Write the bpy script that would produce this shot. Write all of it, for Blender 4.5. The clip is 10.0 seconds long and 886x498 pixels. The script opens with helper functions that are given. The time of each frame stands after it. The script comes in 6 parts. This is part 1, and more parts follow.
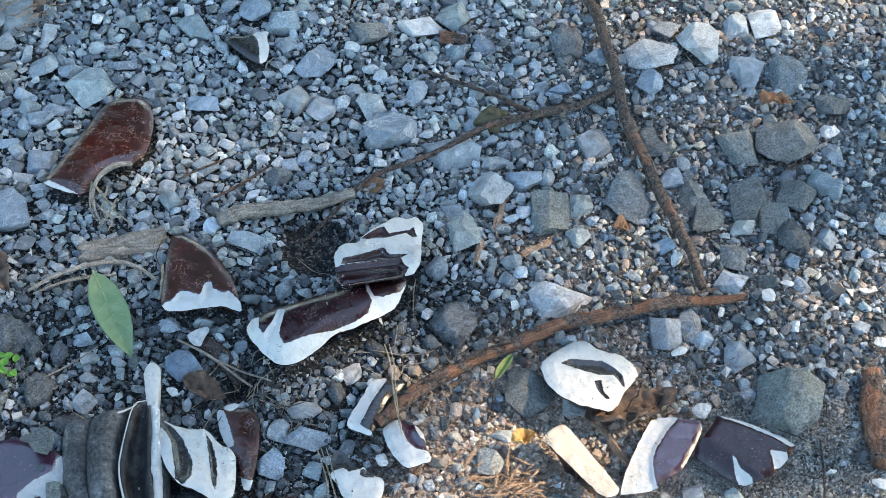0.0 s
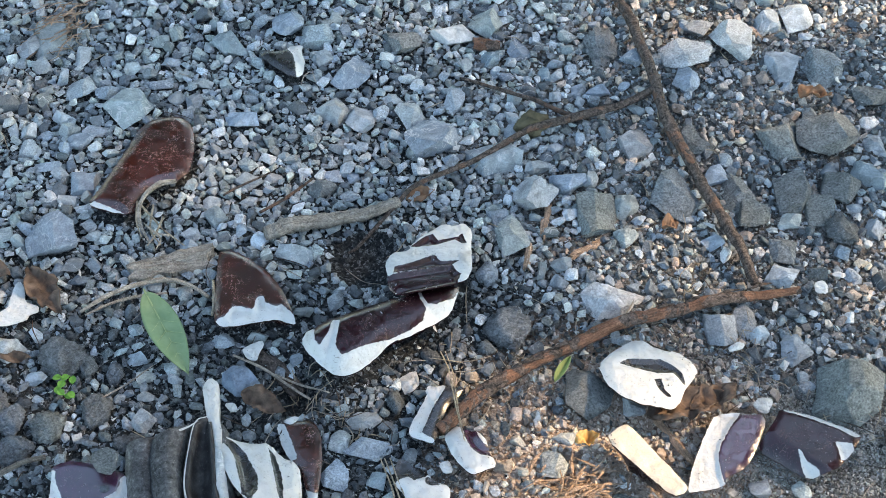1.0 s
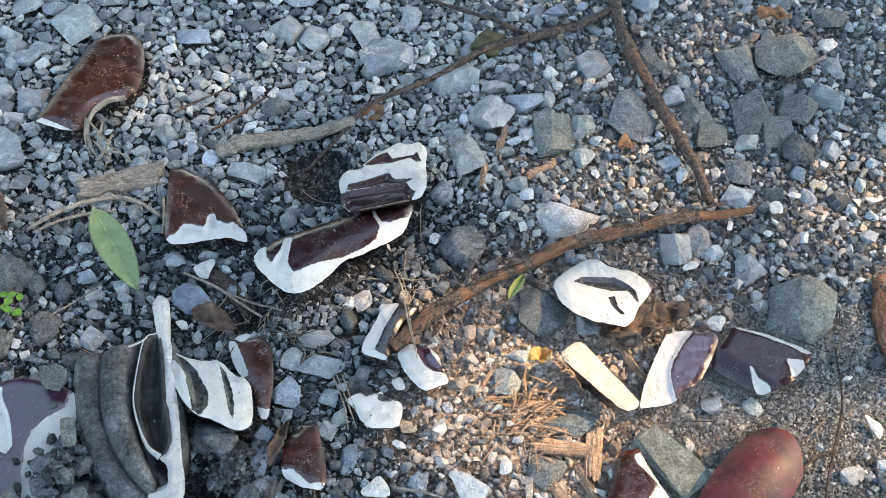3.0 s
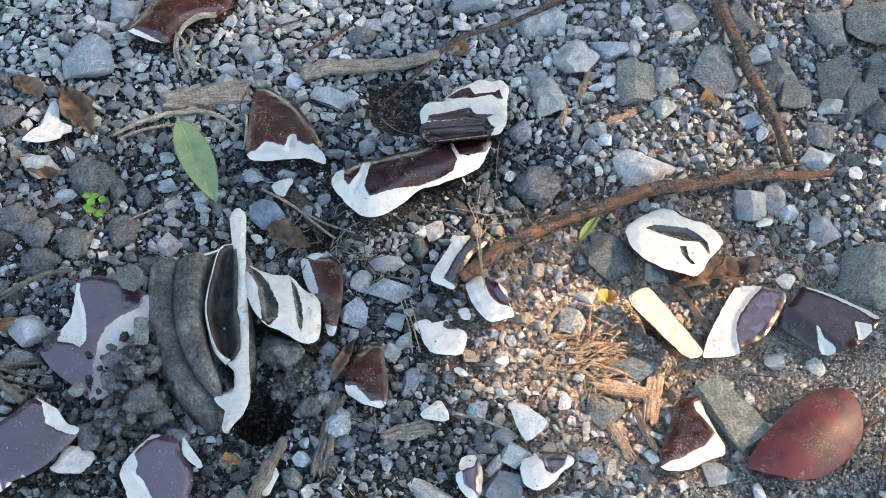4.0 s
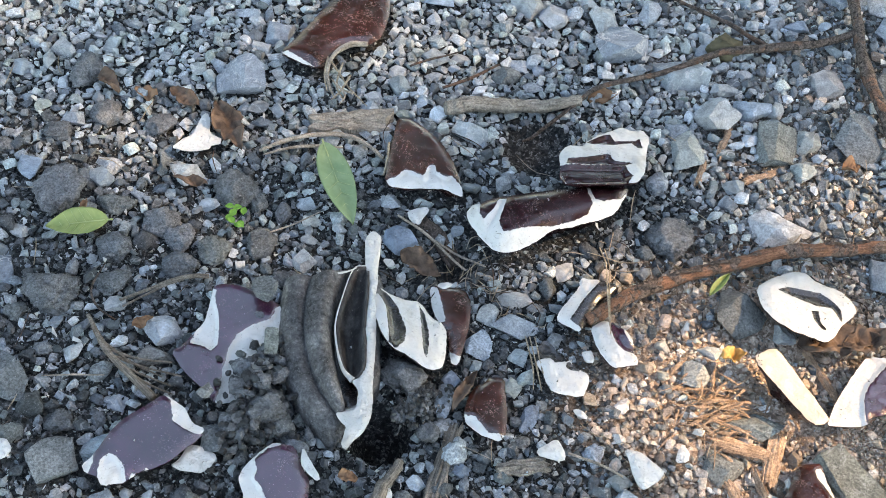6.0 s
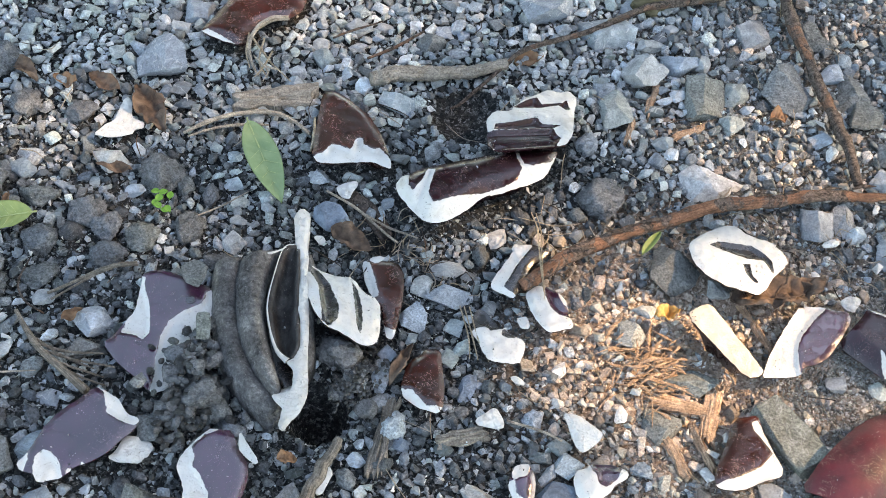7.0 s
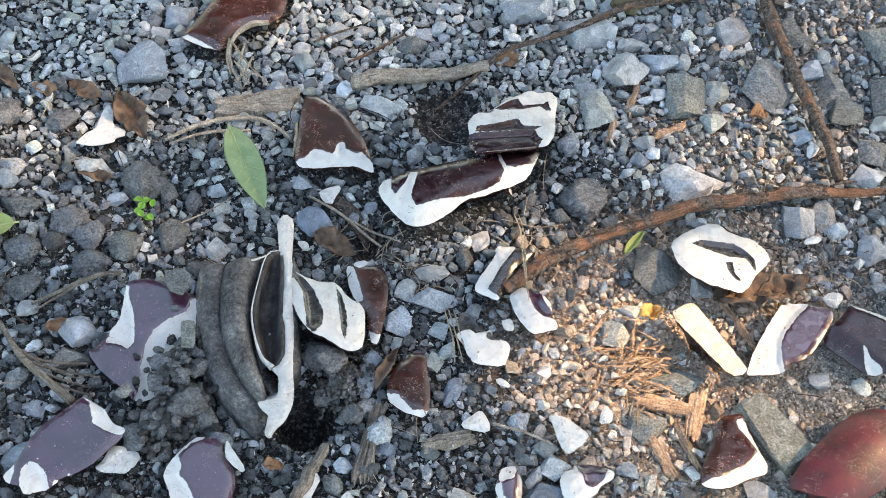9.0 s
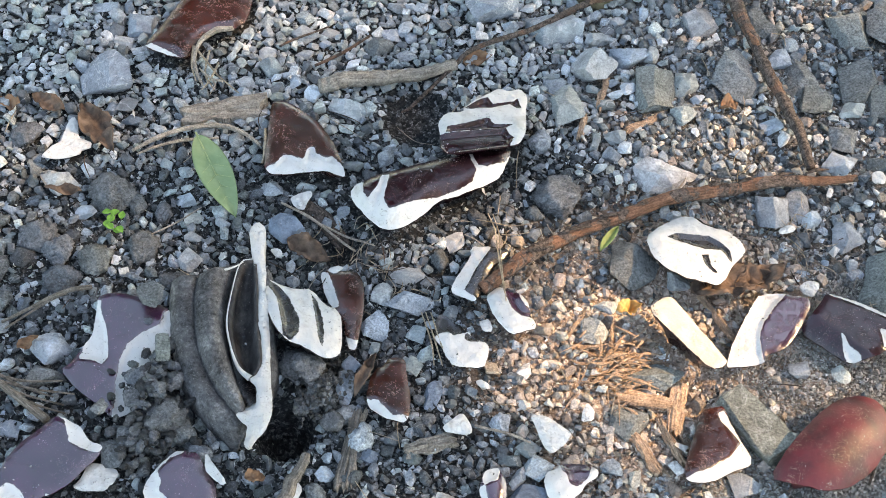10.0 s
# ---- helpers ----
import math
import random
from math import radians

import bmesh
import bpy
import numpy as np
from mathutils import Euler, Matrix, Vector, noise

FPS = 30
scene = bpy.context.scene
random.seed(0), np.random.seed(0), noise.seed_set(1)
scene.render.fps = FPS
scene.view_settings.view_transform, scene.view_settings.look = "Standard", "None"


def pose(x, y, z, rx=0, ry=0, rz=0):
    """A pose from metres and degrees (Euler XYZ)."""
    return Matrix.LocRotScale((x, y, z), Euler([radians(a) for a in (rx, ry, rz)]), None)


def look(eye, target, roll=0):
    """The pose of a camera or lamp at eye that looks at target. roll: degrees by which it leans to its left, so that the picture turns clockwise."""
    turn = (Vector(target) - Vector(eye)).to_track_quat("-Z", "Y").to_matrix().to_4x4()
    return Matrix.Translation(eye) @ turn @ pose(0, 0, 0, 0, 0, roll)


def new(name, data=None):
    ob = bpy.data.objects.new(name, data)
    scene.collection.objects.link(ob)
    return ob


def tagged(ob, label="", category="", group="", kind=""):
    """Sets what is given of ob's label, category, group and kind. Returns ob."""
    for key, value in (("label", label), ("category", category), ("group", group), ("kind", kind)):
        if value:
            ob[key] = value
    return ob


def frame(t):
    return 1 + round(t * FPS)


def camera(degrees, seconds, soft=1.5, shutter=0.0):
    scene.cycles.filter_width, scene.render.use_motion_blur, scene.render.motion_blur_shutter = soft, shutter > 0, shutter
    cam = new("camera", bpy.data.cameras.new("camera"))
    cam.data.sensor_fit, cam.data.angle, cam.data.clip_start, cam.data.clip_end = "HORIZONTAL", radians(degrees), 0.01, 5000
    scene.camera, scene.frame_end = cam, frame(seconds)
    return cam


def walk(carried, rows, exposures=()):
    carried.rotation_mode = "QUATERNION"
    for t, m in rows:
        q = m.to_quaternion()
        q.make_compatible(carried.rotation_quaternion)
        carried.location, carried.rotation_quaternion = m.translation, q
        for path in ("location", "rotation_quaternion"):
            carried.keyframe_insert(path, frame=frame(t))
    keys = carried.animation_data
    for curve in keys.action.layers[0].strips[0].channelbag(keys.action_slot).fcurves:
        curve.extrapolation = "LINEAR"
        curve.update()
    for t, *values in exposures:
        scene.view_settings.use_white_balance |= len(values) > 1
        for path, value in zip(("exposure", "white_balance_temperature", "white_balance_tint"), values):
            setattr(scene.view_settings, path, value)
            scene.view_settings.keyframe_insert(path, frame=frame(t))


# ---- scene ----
cam = camera(40.6, 10.0, soft=0.5)
PATH = [
    (0, (0.009, 0.101, 1.042), (0.069, 1.325, -0.538), 5.2),
    (0.5, (-0.027, 0.093, 1.028), (0.017, 1.331, -0.543), 3.3),
    (1, (-0.043, 0.094, 1.029), (0.015, 1.341, -0.534), 2.8),
    (1.5, (-0.049, 0.098, 1.021), (0.03, 1.337, -0.547), 3.1),
    (2, (-0.052, 0.089, 1.023), (0.053, 1.307, -0.56), 3.8),
    (2.2, (-0.051, 0.09, 1.022), (0.063, 1.299, -0.568), 4.2),
    (3.3, (-0.025, 0.076, 1.0), (0.079, 1.232, -0.629), 5.9),
    (3.5, (-0.028, 0.072, 0.998), (0.063, 1.219, -0.638), 6.3),
    (4, (-0.047, 0.046, 0.992), (-0.019, 1.171, -0.662), 6.5),
    (4.5, (-0.06, 0.029, 0.99), (-0.105, 1.152, -0.664), 6.5),
    (5, (-0.095, 0.002, 0.984), (-0.224, 1.145, -0.652), 5.6),
    (5.2, (-0.095, 0.002, 0.986), (-0.247, 1.156, -0.64), 5.4),
    (6.3, (-0.067, 0.028, 0.988), (-0.196, 1.207, -0.622), 4.8),
    (6.5, (-0.06, 0.03, 0.988), (-0.172, 1.191, -0.637), 4.6),
    (7, (-0.049, 0.04, 0.991), (-0.121, 1.172, -0.656), 4.6),
    (7.5, (-0.047, 0.048, 0.991), (-0.096, 1.157, -0.673), 4.7),
    (8, (-0.047, 0.047, 0.996), (-0.086, 1.158, -0.667), 4.6),
    (8.5, (-0.047, 0.049, 0.995), (-0.093, 1.167, -0.663), 4.4),
    (9, (-0.045, 0.048, 0.999), (-0.097, 1.172, -0.654), 4.4),
    (9.5, (-0.048, 0.053, 0.997), (-0.093, 1.179, -0.656), 4.7),
    (10, (-0.049, 0.057, 0.994), (-0.053, 1.181, -0.66), 4.4),
]
EXPOSURES = [(0, 2.47, 6750, -1), (1, 2.53, 7450, 2), (2, 2.58, 7850, 4), (4.5, 2.7, 8150, 6), (8, 2.83, 8750, 8), (10, 2.83, 8750, 8)]
walk(cam, [(t, look(eye, target, roll)) for t, eye, target, roll in PATH], EXPOSURES)

# ---- world, sun ----
SUN_DIR = Vector((0.76, 0.16, 0.66)).normalized()
world = bpy.data.worlds.new("sky")
scene.world = world
world.use_nodes = True
wn = world.node_tree
sky = wn.nodes.new("ShaderNodeTexSky")
sky.sky_type, sky.sun_disc = "NISHITA", False
sky.sun_elevation = math.asin(SUN_DIR.z)
sky.sun_rotation = math.atan2(SUN_DIR.x, SUN_DIR.y)
wn.links.new(sky.outputs[0], wn.nodes["Background"].inputs[0])
wn.nodes["Background"].inputs[1].default_value = 0.11
sun = new("sun", bpy.data.lights.new("sun", "SUN"))
sun.data.energy, sun.data.angle, sun.data.color = 1.8, radians(0.6), (1.0, 0.72, 0.5)
sun.matrix_world = look(SUN_DIR * 20, (0, 0, 0))

# ---- materials ----
def mat(name, rough=0.8, spec=0.5):
    m = bpy.data.materials.new(name)
    m.use_nodes = True
    b = m.node_tree.nodes["Principled BSDF"]
    b.inputs["Roughness"].default_value = rough
    b.inputs["Specular IOR Level"].default_value = spec
    return m, m.node_tree, b


def nz(t, scale, detail=4.0, rough=0.6, dist=0.0, coords=None):
    n = t.nodes.new("ShaderNodeTexNoise")
    n.inputs["Scale"].default_value, n.inputs["Detail"].default_value = scale, detail
    n.inputs["Roughness"].default_value, n.inputs["Distortion"].default_value = rough, dist
    if coords is not None:
        t.links.new(coords, n.inputs["Vector"])
    return n.outputs["Fac"]


def ramp(t, fac, stops, mode="LINEAR"):
    r = t.nodes.new("ShaderNodeValToRGB")
    r.color_ramp.interpolation = mode
    el = r.color_ramp.elements
    while len(el) < len(stops):
        el.new(0.5)
    for e, (p, c) in zip(el, stops):
        e.position, e.color = p, (*c, 1)
    t.links.new(fac, r.inputs[0])
    return r.outputs[0]


def mix(t, fac, a, b, kind="MIX"):
    n = t.nodes.new("ShaderNodeMix")
    n.data_type, n.blend_type = "RGBA", kind
    for sock, v in ((n.inputs[0], fac), (n.inputs[6], a), (n.inputs[7], b)):
        if isinstance(v, (int, float)):
            sock.default_value = v
        elif isinstance(v, tuple):
            sock.default_value = (*v, 1)
        else:
            t.links.new(v, sock)
    return n.outputs[2]


def calc(t, op, a, b=0.0, c=None):
    n = t.nodes.new("ShaderNodeMath")
    n.operation = op
    for i, v in enumerate((a, b, c)):
        if v is None:
            continue
        if isinstance(v, (int, float)):
            n.inputs[i].default_value = v
        else:
            t.links.new(v, n.inputs[i])
    return n.outputs[0]


def span(t, v, a, b, lo=0.0, hi=1.0):
    n = t.nodes.new("ShaderNodeMapRange")
    for i, q in enumerate((a, b, lo, hi)):
        n.inputs[i + 1].default_value = q
    t.links.new(v, n.inputs[0])
    return n.outputs[0]


def bump(t, b, height, strength=0.5, dist=0.001):
    n = t.nodes.new("ShaderNodeBump")
    n.inputs["Strength"].default_value, n.inputs["Distance"].default_value = strength, dist
    t.links.new(height, n.inputs["Height"])
    t.links.new(n.outputs[0], b.inputs["Normal"])


def spot(t):
    """World position."""
    return t.nodes.new("ShaderNodeNewGeometry").outputs["Position"]


def rock(name, stops, vein=0.25, grain=500, island=False, rough=0.85, soft=1.0, speckle=None):
    """Broken rock: tone, hue and graininess picked per piece; mottled, with hair veins and pale specks."""
    m, t, b = mat(name, rough, 0.35)
    if island:
        pick = t.nodes.new("ShaderNodeNewGeometry").outputs["Random Per Island"]
    else:
        pick = t.nodes.new("ShaderNodeObjectInfo").outputs["Random"]
    two = calc(t, "FRACT", calc(t, "MULTIPLY", pick, 37.7))
    three = calc(t, "FRACT", calc(t, "MULTIPLY", pick, 91.3))
    shift = t.nodes.new("ShaderNodeVectorMath")
    shift.operation = "ADD"
    t.links.new(spot(t), shift.inputs[0])
    t.links.new(calc(t, "MULTIPLY", two, 9.0), shift.inputs[1])
    p = shift.outputs[0]
    tone = mix(t, 1.0, ramp(t, pick, stops), ramp(t, two, [(0.0, (0.93, 1.0, 1.08)), (0.35, (1.0, 1.0, 1.0)), (0.6, (0.96, 1.03, 0.97)), (0.8, (1.0, 1.0, 1.03)), (1.0, (1.03, 1.0, 0.97))]), "MULTIPLY")
    big = nz(t, 60, 5, 0.65, 0.8, p)
    fine = nz(t, grain, 5, 0.7, 0.0, p)
    col = mix(t, span(t, big, 0.32, 0.7), mix(t, 1.0, tone, (0.66, 0.66, 0.66), "MULTIPLY"), mix(t, 1.0, tone, (1.34, 1.335, 1.33), "MULTIPLY"))
    grained = mix(t, span(t, fine, 0.36, 0.64), mix(t, 1.0, col, (0.42, 0.42, 0.42), "MULTIPLY"), mix(t, 1.0, col, (1.5, 1.49, 1.48), "MULTIPLY"))
    col = mix(t, calc(t, "MULTIPLY_ADD", calc(t, "MULTIPLY", three, three), 0.5 if speckle is None else 0.1, speckle or (0.35 if island else 0.25)), col, grained)
    hair = calc(t, "ABSOLUTE", calc(t, "SUBTRACT", nz(t, 34, 3, 0.55, 1.2, p), 0.5))
    vf = calc(t, "MULTIPLY", calc(t, "MULTIPLY", span(t, hair, 0.016, 0.003), span(t, two, 0.45, 0.6)), vein * 1.6)
    col = mix(t, vf, col, (0.66, 0.68, 0.70))
    dots = span(t, nz(t, 900, 2, 0.5, 0.0, p), 0.66, 0.74, 0.0, 0.5)
    col = mix(t, dots, col, (0.6, 0.6, 0.6))
    t.links.new(col, b.inputs["Base Color"])
    bump(t, b, calc(t, "ADD", calc(t, "MULTIPLY", big, 1.6 * soft), calc(t, "MULTIPLY", fine, 1.3)), 1.0, 0.0024)
    return m


BLUE = [(0.0, (0.1176, 0.1322, 0.1456)), (0.2, (0.224, 0.2442, 0.2654)), (0.42, (0.3696, 0.4032, 0.4368)), (0.6, (0.4816, 0.5242, 0.56)), (0.7, (0.28, 0.3136, 0.3102)), (0.88, (0.56, 0.6048, 0.6384)), (1.0, (0.8, 0.8, 0.8))]
BEDDED = [(0.0, (0.072, 0.0831, 0.0927)), (0.3, (0.18, 0.2046, 0.2261)), (0.6, (0.276, 0.3125, 0.3429)), (0.85, (0.42, 0.4687, 0.5144)), (0.97, (0.552, 0.6076, 0.6477)), (1.0, (0.792, 0.8, 0.8))]
# TAN, GRITTAN: tan stone, plus the sunlit patch's brightness and warmth in the colour
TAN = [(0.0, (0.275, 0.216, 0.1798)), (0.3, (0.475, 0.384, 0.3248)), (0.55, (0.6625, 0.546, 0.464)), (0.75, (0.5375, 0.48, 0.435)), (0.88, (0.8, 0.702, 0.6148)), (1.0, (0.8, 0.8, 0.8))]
CLOD = [(0.0, (0.0715, 0.0791, 0.0883)), (0.5, (0.1495, 0.1635, 0.1808)), (0.85, (0.26, 0.2841, 0.3119)), (1.0, (0.468, 0.5092, 0.5589))]
# grit tones darkened so the gaps between stones read as shaded
GRIT = [(0.0, (0.0121, 0.0137, 0.0147)), (0.45, (0.044, 0.0496, 0.0555)), (0.72, (0.154, 0.1721, 0.1923)), (0.9, (0.462, 0.5016, 0.5428)), (1.0, (0.792, 0.8, 0.8))]
GRITGREY = [(0.0, (0.045, 0.047, 0.049)), (0.35, (0.125, 0.13, 0.134)), (0.7, (0.26, 0.27, 0.278)), (0.92, (0.5, 0.51, 0.52)), (1.0, (0.74, 0.74, 0.74))]
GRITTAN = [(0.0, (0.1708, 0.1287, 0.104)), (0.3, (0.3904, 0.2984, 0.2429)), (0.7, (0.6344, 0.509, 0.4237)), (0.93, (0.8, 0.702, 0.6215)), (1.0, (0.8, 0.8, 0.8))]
M_GRAVEL = rock("gravel_blue", BLUE, 0.35, 500, True)
M_BEDDED = rock("gravel_dirty", BEDDED, 0.2, 500, True)
M_TAN = rock("gravel_tan", TAN, 0.15, 500, True)
M_CLOD = rock("soil_clod", CLOD, 0.0, 420, True, 1.0, 1.6, 0.75)
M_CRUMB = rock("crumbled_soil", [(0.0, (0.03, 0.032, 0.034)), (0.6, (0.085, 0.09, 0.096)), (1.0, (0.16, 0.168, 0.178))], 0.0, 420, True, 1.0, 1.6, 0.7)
M_GRIT = rock("grit_grey", GRIT, 0.0, 700, True)
M_GRITGREY = rock("grit_mixed", GRITGREY, 0.0, 700, True)
M_GRITTAN = rock("grit_tan", GRITTAN, 0.0, 700, True)
M_SAND = rock("grit_sandy", [(0.0, (0.10, 0.096, 0.09)), (0.25, (0.29, 0.28, 0.265)), (0.65, (0.48, 0.46, 0.435)), (0.9, (0.66, 0.64, 0.61)), (1.0, (0.78, 0.77, 0.76))], 0.0, 700, True)
M_STONE_SMALL = rock("crushed_stone", BLUE, 0.35)
M_STONE_BED = rock("crushed_dirty_stone", BEDDED, 0.2)
M_STONE_TAN = rock("crushed_tan_stone", TAN, 0.15)
STONE = {
    "blue": rock("stone_blue", [(0.0, (0.29, 0.33, 0.38)), (1.0, (0.44, 0.495, 0.55))], 0.4),
    "slate": rock("stone_slate", [(0.0, (0.176, 0.216, 0.270)), (1.0, (0.311, 0.371, 0.446))], 0.45),
    "grey": rock("stone_grey", [(0.0, (0.297, 0.317, 0.338)), (1.0, (0.446, 0.466, 0.486))], 0.25),
    "olive": rock("stone_olive", [(0.0, (0.145, 0.156, 0.159)), (1.0, (0.235, 0.25, 0.253))], 0.1, 420, speckle=0.85),
    "dark": rock("stone_dark", [(0.0, (0.125, 0.133, 0.142)), (1.0, (0.2, 0.212, 0.226))], 0.0, 420, False, 1.0, 1.8, 0.8),
    "light": rock("stone_light", [(0.0, (0.38, 0.41, 0.43)), (1.0, (0.54, 0.565, 0.575))], 0.3),
    "white": rock("stone_white", [(0.0, (0.55, 0.55, 0.55)), (1.0, (0.62, 0.62, 0.62))], 0.5, 260),
    "slab": rock("stone_slab", [(0.0, (0.22, 0.225, 0.212)), (1.0, (0.26, 0.265, 0.252))], 0.3, 420, speckle=0.75),
}

# soil: dark loam on one side, grey dirt on the other, tan rotted grit, lightened for the sun on it, in between
M_SOIL, t, b = mat("soil", 1.0, 0.2)
p = spot(t)
sep = t.nodes.new("ShaderNodeSeparateXYZ")
t.links.new(p, sep.inputs[0])


def away(cx, cy, wide=0.5):
    n = t.nodes.new("ShaderNodeVectorMath")
    n.operation = "DISTANCE"
    t.links.new(p, n.inputs[0])
    n.inputs[1].default_value = (cx, cy, 0)
    return calc(t, "ADD", n.outputs["Value"], calc(t, "MULTIPLY", nz(t, 5, 4, 0.6, 0.0, p), wide))


def cell(scale):
    v = t.nodes.new("ShaderNodeTexVoronoi")
    v.inputs["Scale"].default_value = scale
    t.links.new(p, v.inputs["Vector"])
    q = t.nodes.new("ShaderNodeSeparateColor")
    t.links.new(v.outputs["Color"], q.inputs[0])
    return q.outputs[0], v.outputs["Distance"]


side = calc(t, "ADD", calc(t, "ADD", sep.outputs[0], calc(t, "MULTIPLY", nz(t, 6, 3, 0.6, 0.0, p), 0.5)), -0.25)
c1, d1 = cell(330)
c2, d2 = cell(760)
crumb = calc(t, "ADD", calc(t, "MULTIPLY", c1, 0.5), calc(t, "ADD", calc(t, "MULTIPLY", c2, 0.3), calc(t, "MULTIPLY", nz(t, 160, 6, 0.7, 0.0, p), 0.2)))
dark = ramp(t, crumb, [(0.15, (0.012, 0.0128, 0.0135)), (0.45, (0.033, 0.035, 0.037)), (0.68, (0.078, 0.083, 0.088)), (0.8, (0.25, 0.265, 0.28))])
grey = ramp(t, crumb, [(0.15, (0.055, 0.05, 0.047)), (0.45, (0.14, 0.132, 0.126)), (0.68, (0.23, 0.22, 0.213)), (0.8, (0.38, 0.372, 0.362))])
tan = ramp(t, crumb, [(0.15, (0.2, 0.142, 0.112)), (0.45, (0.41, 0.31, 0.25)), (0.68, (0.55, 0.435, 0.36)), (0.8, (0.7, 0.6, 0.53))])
hue, room = cell(75)
stony = mix(t, span(t, room, 0.35, 0.6), ramp(t, hue, BLUE), (0.05, 0.05, 0.052))
near = mix(t, calc(t, "MULTIPLY", span(t, side, 0.0, 0.12), span(t, away(0.05, 0.8, 0.08), 0.1, 0.16)), dark, grey)
# pale warm tan laid over the sunlit patch, part of its sunlight in the colour
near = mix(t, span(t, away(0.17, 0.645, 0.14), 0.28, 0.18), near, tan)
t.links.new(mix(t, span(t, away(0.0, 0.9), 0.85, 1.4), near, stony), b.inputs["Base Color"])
bump(t, b, calc(t, "ADD", nz(t, 420, 6, 0.75, 0.0, p), calc(t, "MULTIPLY", calc(t, "ADD", d1, d2), -0.9)), 0.9, 0.003)


def porcelain(name, clean=(0.54, 0.54, 0.53), dull=(0.42, 0.41, 0.385)):
    """Bare broken porcelain: chalky white with dirt rubbed into it."""
    m, t, b = mat(name, 0.6, 0.4)
    t.links.new(white_of(t, clean, dull), b.inputs["Base Color"])
    bump(t, b, calc(t, "ADD", nz(t, 120, 4, 0.6, 0.0, spot(t)), calc(t, "MULTIPLY", nz(t, 500, 4, 0.6, 0.0, spot(t)), 0.4)), 1.0, 0.006)
    return m


def white_of(t, clean=(0.54, 0.54, 0.53), dull=(0.42, 0.41, 0.385)):
    p = spot(t)
    c = mix(t, span(t, nz(t, 55, 5, 0.65, 0.5, p), 0.52, 0.75, 0.0, 0.5), clean, dull)
    c = mix(t, span(t, nz(t, 150, 6, 0.75, 1.5, p), 0.59, 0.69, 0.0, 0.85), c, (0.2, 0.19, 0.175))
    c = mix(t, span(t, nz(t, 24, 5, 0.7, 0.8, p), 0.56, 0.68, 0.0, 0.45), c, (0.3, 0.27, 0.235))
    c = mix(t, span(t, nz(t, 650, 2, 0.5, 0.0, p), 0.69, 0.74, 0.0, 0.7), c, (0.09, 0.085, 0.08))
    return c


def glazed(name, colour, dust, scratches, rough=0.12, dust_colour=(0.19, 0.165, 0.14), deep=0.5, ior=1.65, clean=(0.54, 0.54, 0.53), dull=(0.42, 0.41, 0.385), spec=0.8):
    """Fired glaze over white porcelain; the "bare" value, in mm, says where the glaze has broken away."""
    m, t, b = mat(name, rough, spec)
    b.inputs["IOR"].default_value = ior
    p = spot(t)
    at = t.nodes.new("ShaderNodeAttribute")
    at.attribute_name = "bare"
    edge = calc(t, "ADD", at.outputs["Fac"], calc(t, "MULTIPLY", calc(t, "SUBTRACT", nz(t, 260, 4, 0.6, 0.0, p), 0.5), 3.2))
    off = span(t, edge, -0.25, 0.25)
    shade = mix(t, span(t, nz(t, 28, 4, 0.6, 0.3, p), 0.38, 0.62), colour, tuple(c * deep for c in colour))
    dirt = calc(t, "MULTIPLY", span(t, nz(t, 70, 6, 0.7, 0.4, p), 0.45, 0.75), dust)
    col = mix(t, dirt, shade, dust_colour)
    s = nz(t, 60, 3, 0.6, 3.0, p)
    line = calc(t, "MULTIPLY", span(t, calc(t, "ABSOLUTE", calc(t, "SUBTRACT", s, 0.5)), 0.014, 0.0), calc(t, "MULTIPLY", span(t, nz(t, 46, 3, 0.6, 0.0, p), 0.46, 0.58), scratches))
    col = mix(t, line, col, (0.24, 0.17, 0.14))
    specks = calc(t, "MULTIPLY", span(t, nz(t, 620, 3, 0.6, 0.0, p), 0.66, 0.72), span(t, nz(t, 18, 3, 0.6, 0.0, p), 0.42, 0.62, 0.1, 0.8))
    col = mix(t, specks, col, (0.5, 0.48, 0.45))
    t.links.new(mix(t, off, col, white_of(t, clean, dull)), b.inputs["Base Color"])
    gl = calc(t, "ADD", rough, calc(t, "ADD", calc(t, "MULTIPLY", dirt, 0.7), calc(t, "MULTIPLY", line, 0.4)))
    t.links.new(calc(t, "MAXIMUM", gl, calc(t, "MULTIPLY", off, 0.6)), b.inputs["Roughness"])
    bump(t, b, calc(t, "ADD", calc(t, "MULTIPLY", nz(t, 240, 5, 0.65, 0.0, p), calc(t, "MAXIMUM", off, calc(t, "MULTIPLY", dirt, 1.6))), calc(t, "MULTIPLY", nz(t, 12, 2, 0.5, 0.0, p), 2.0)), 0.5, 0.0025)
    return m


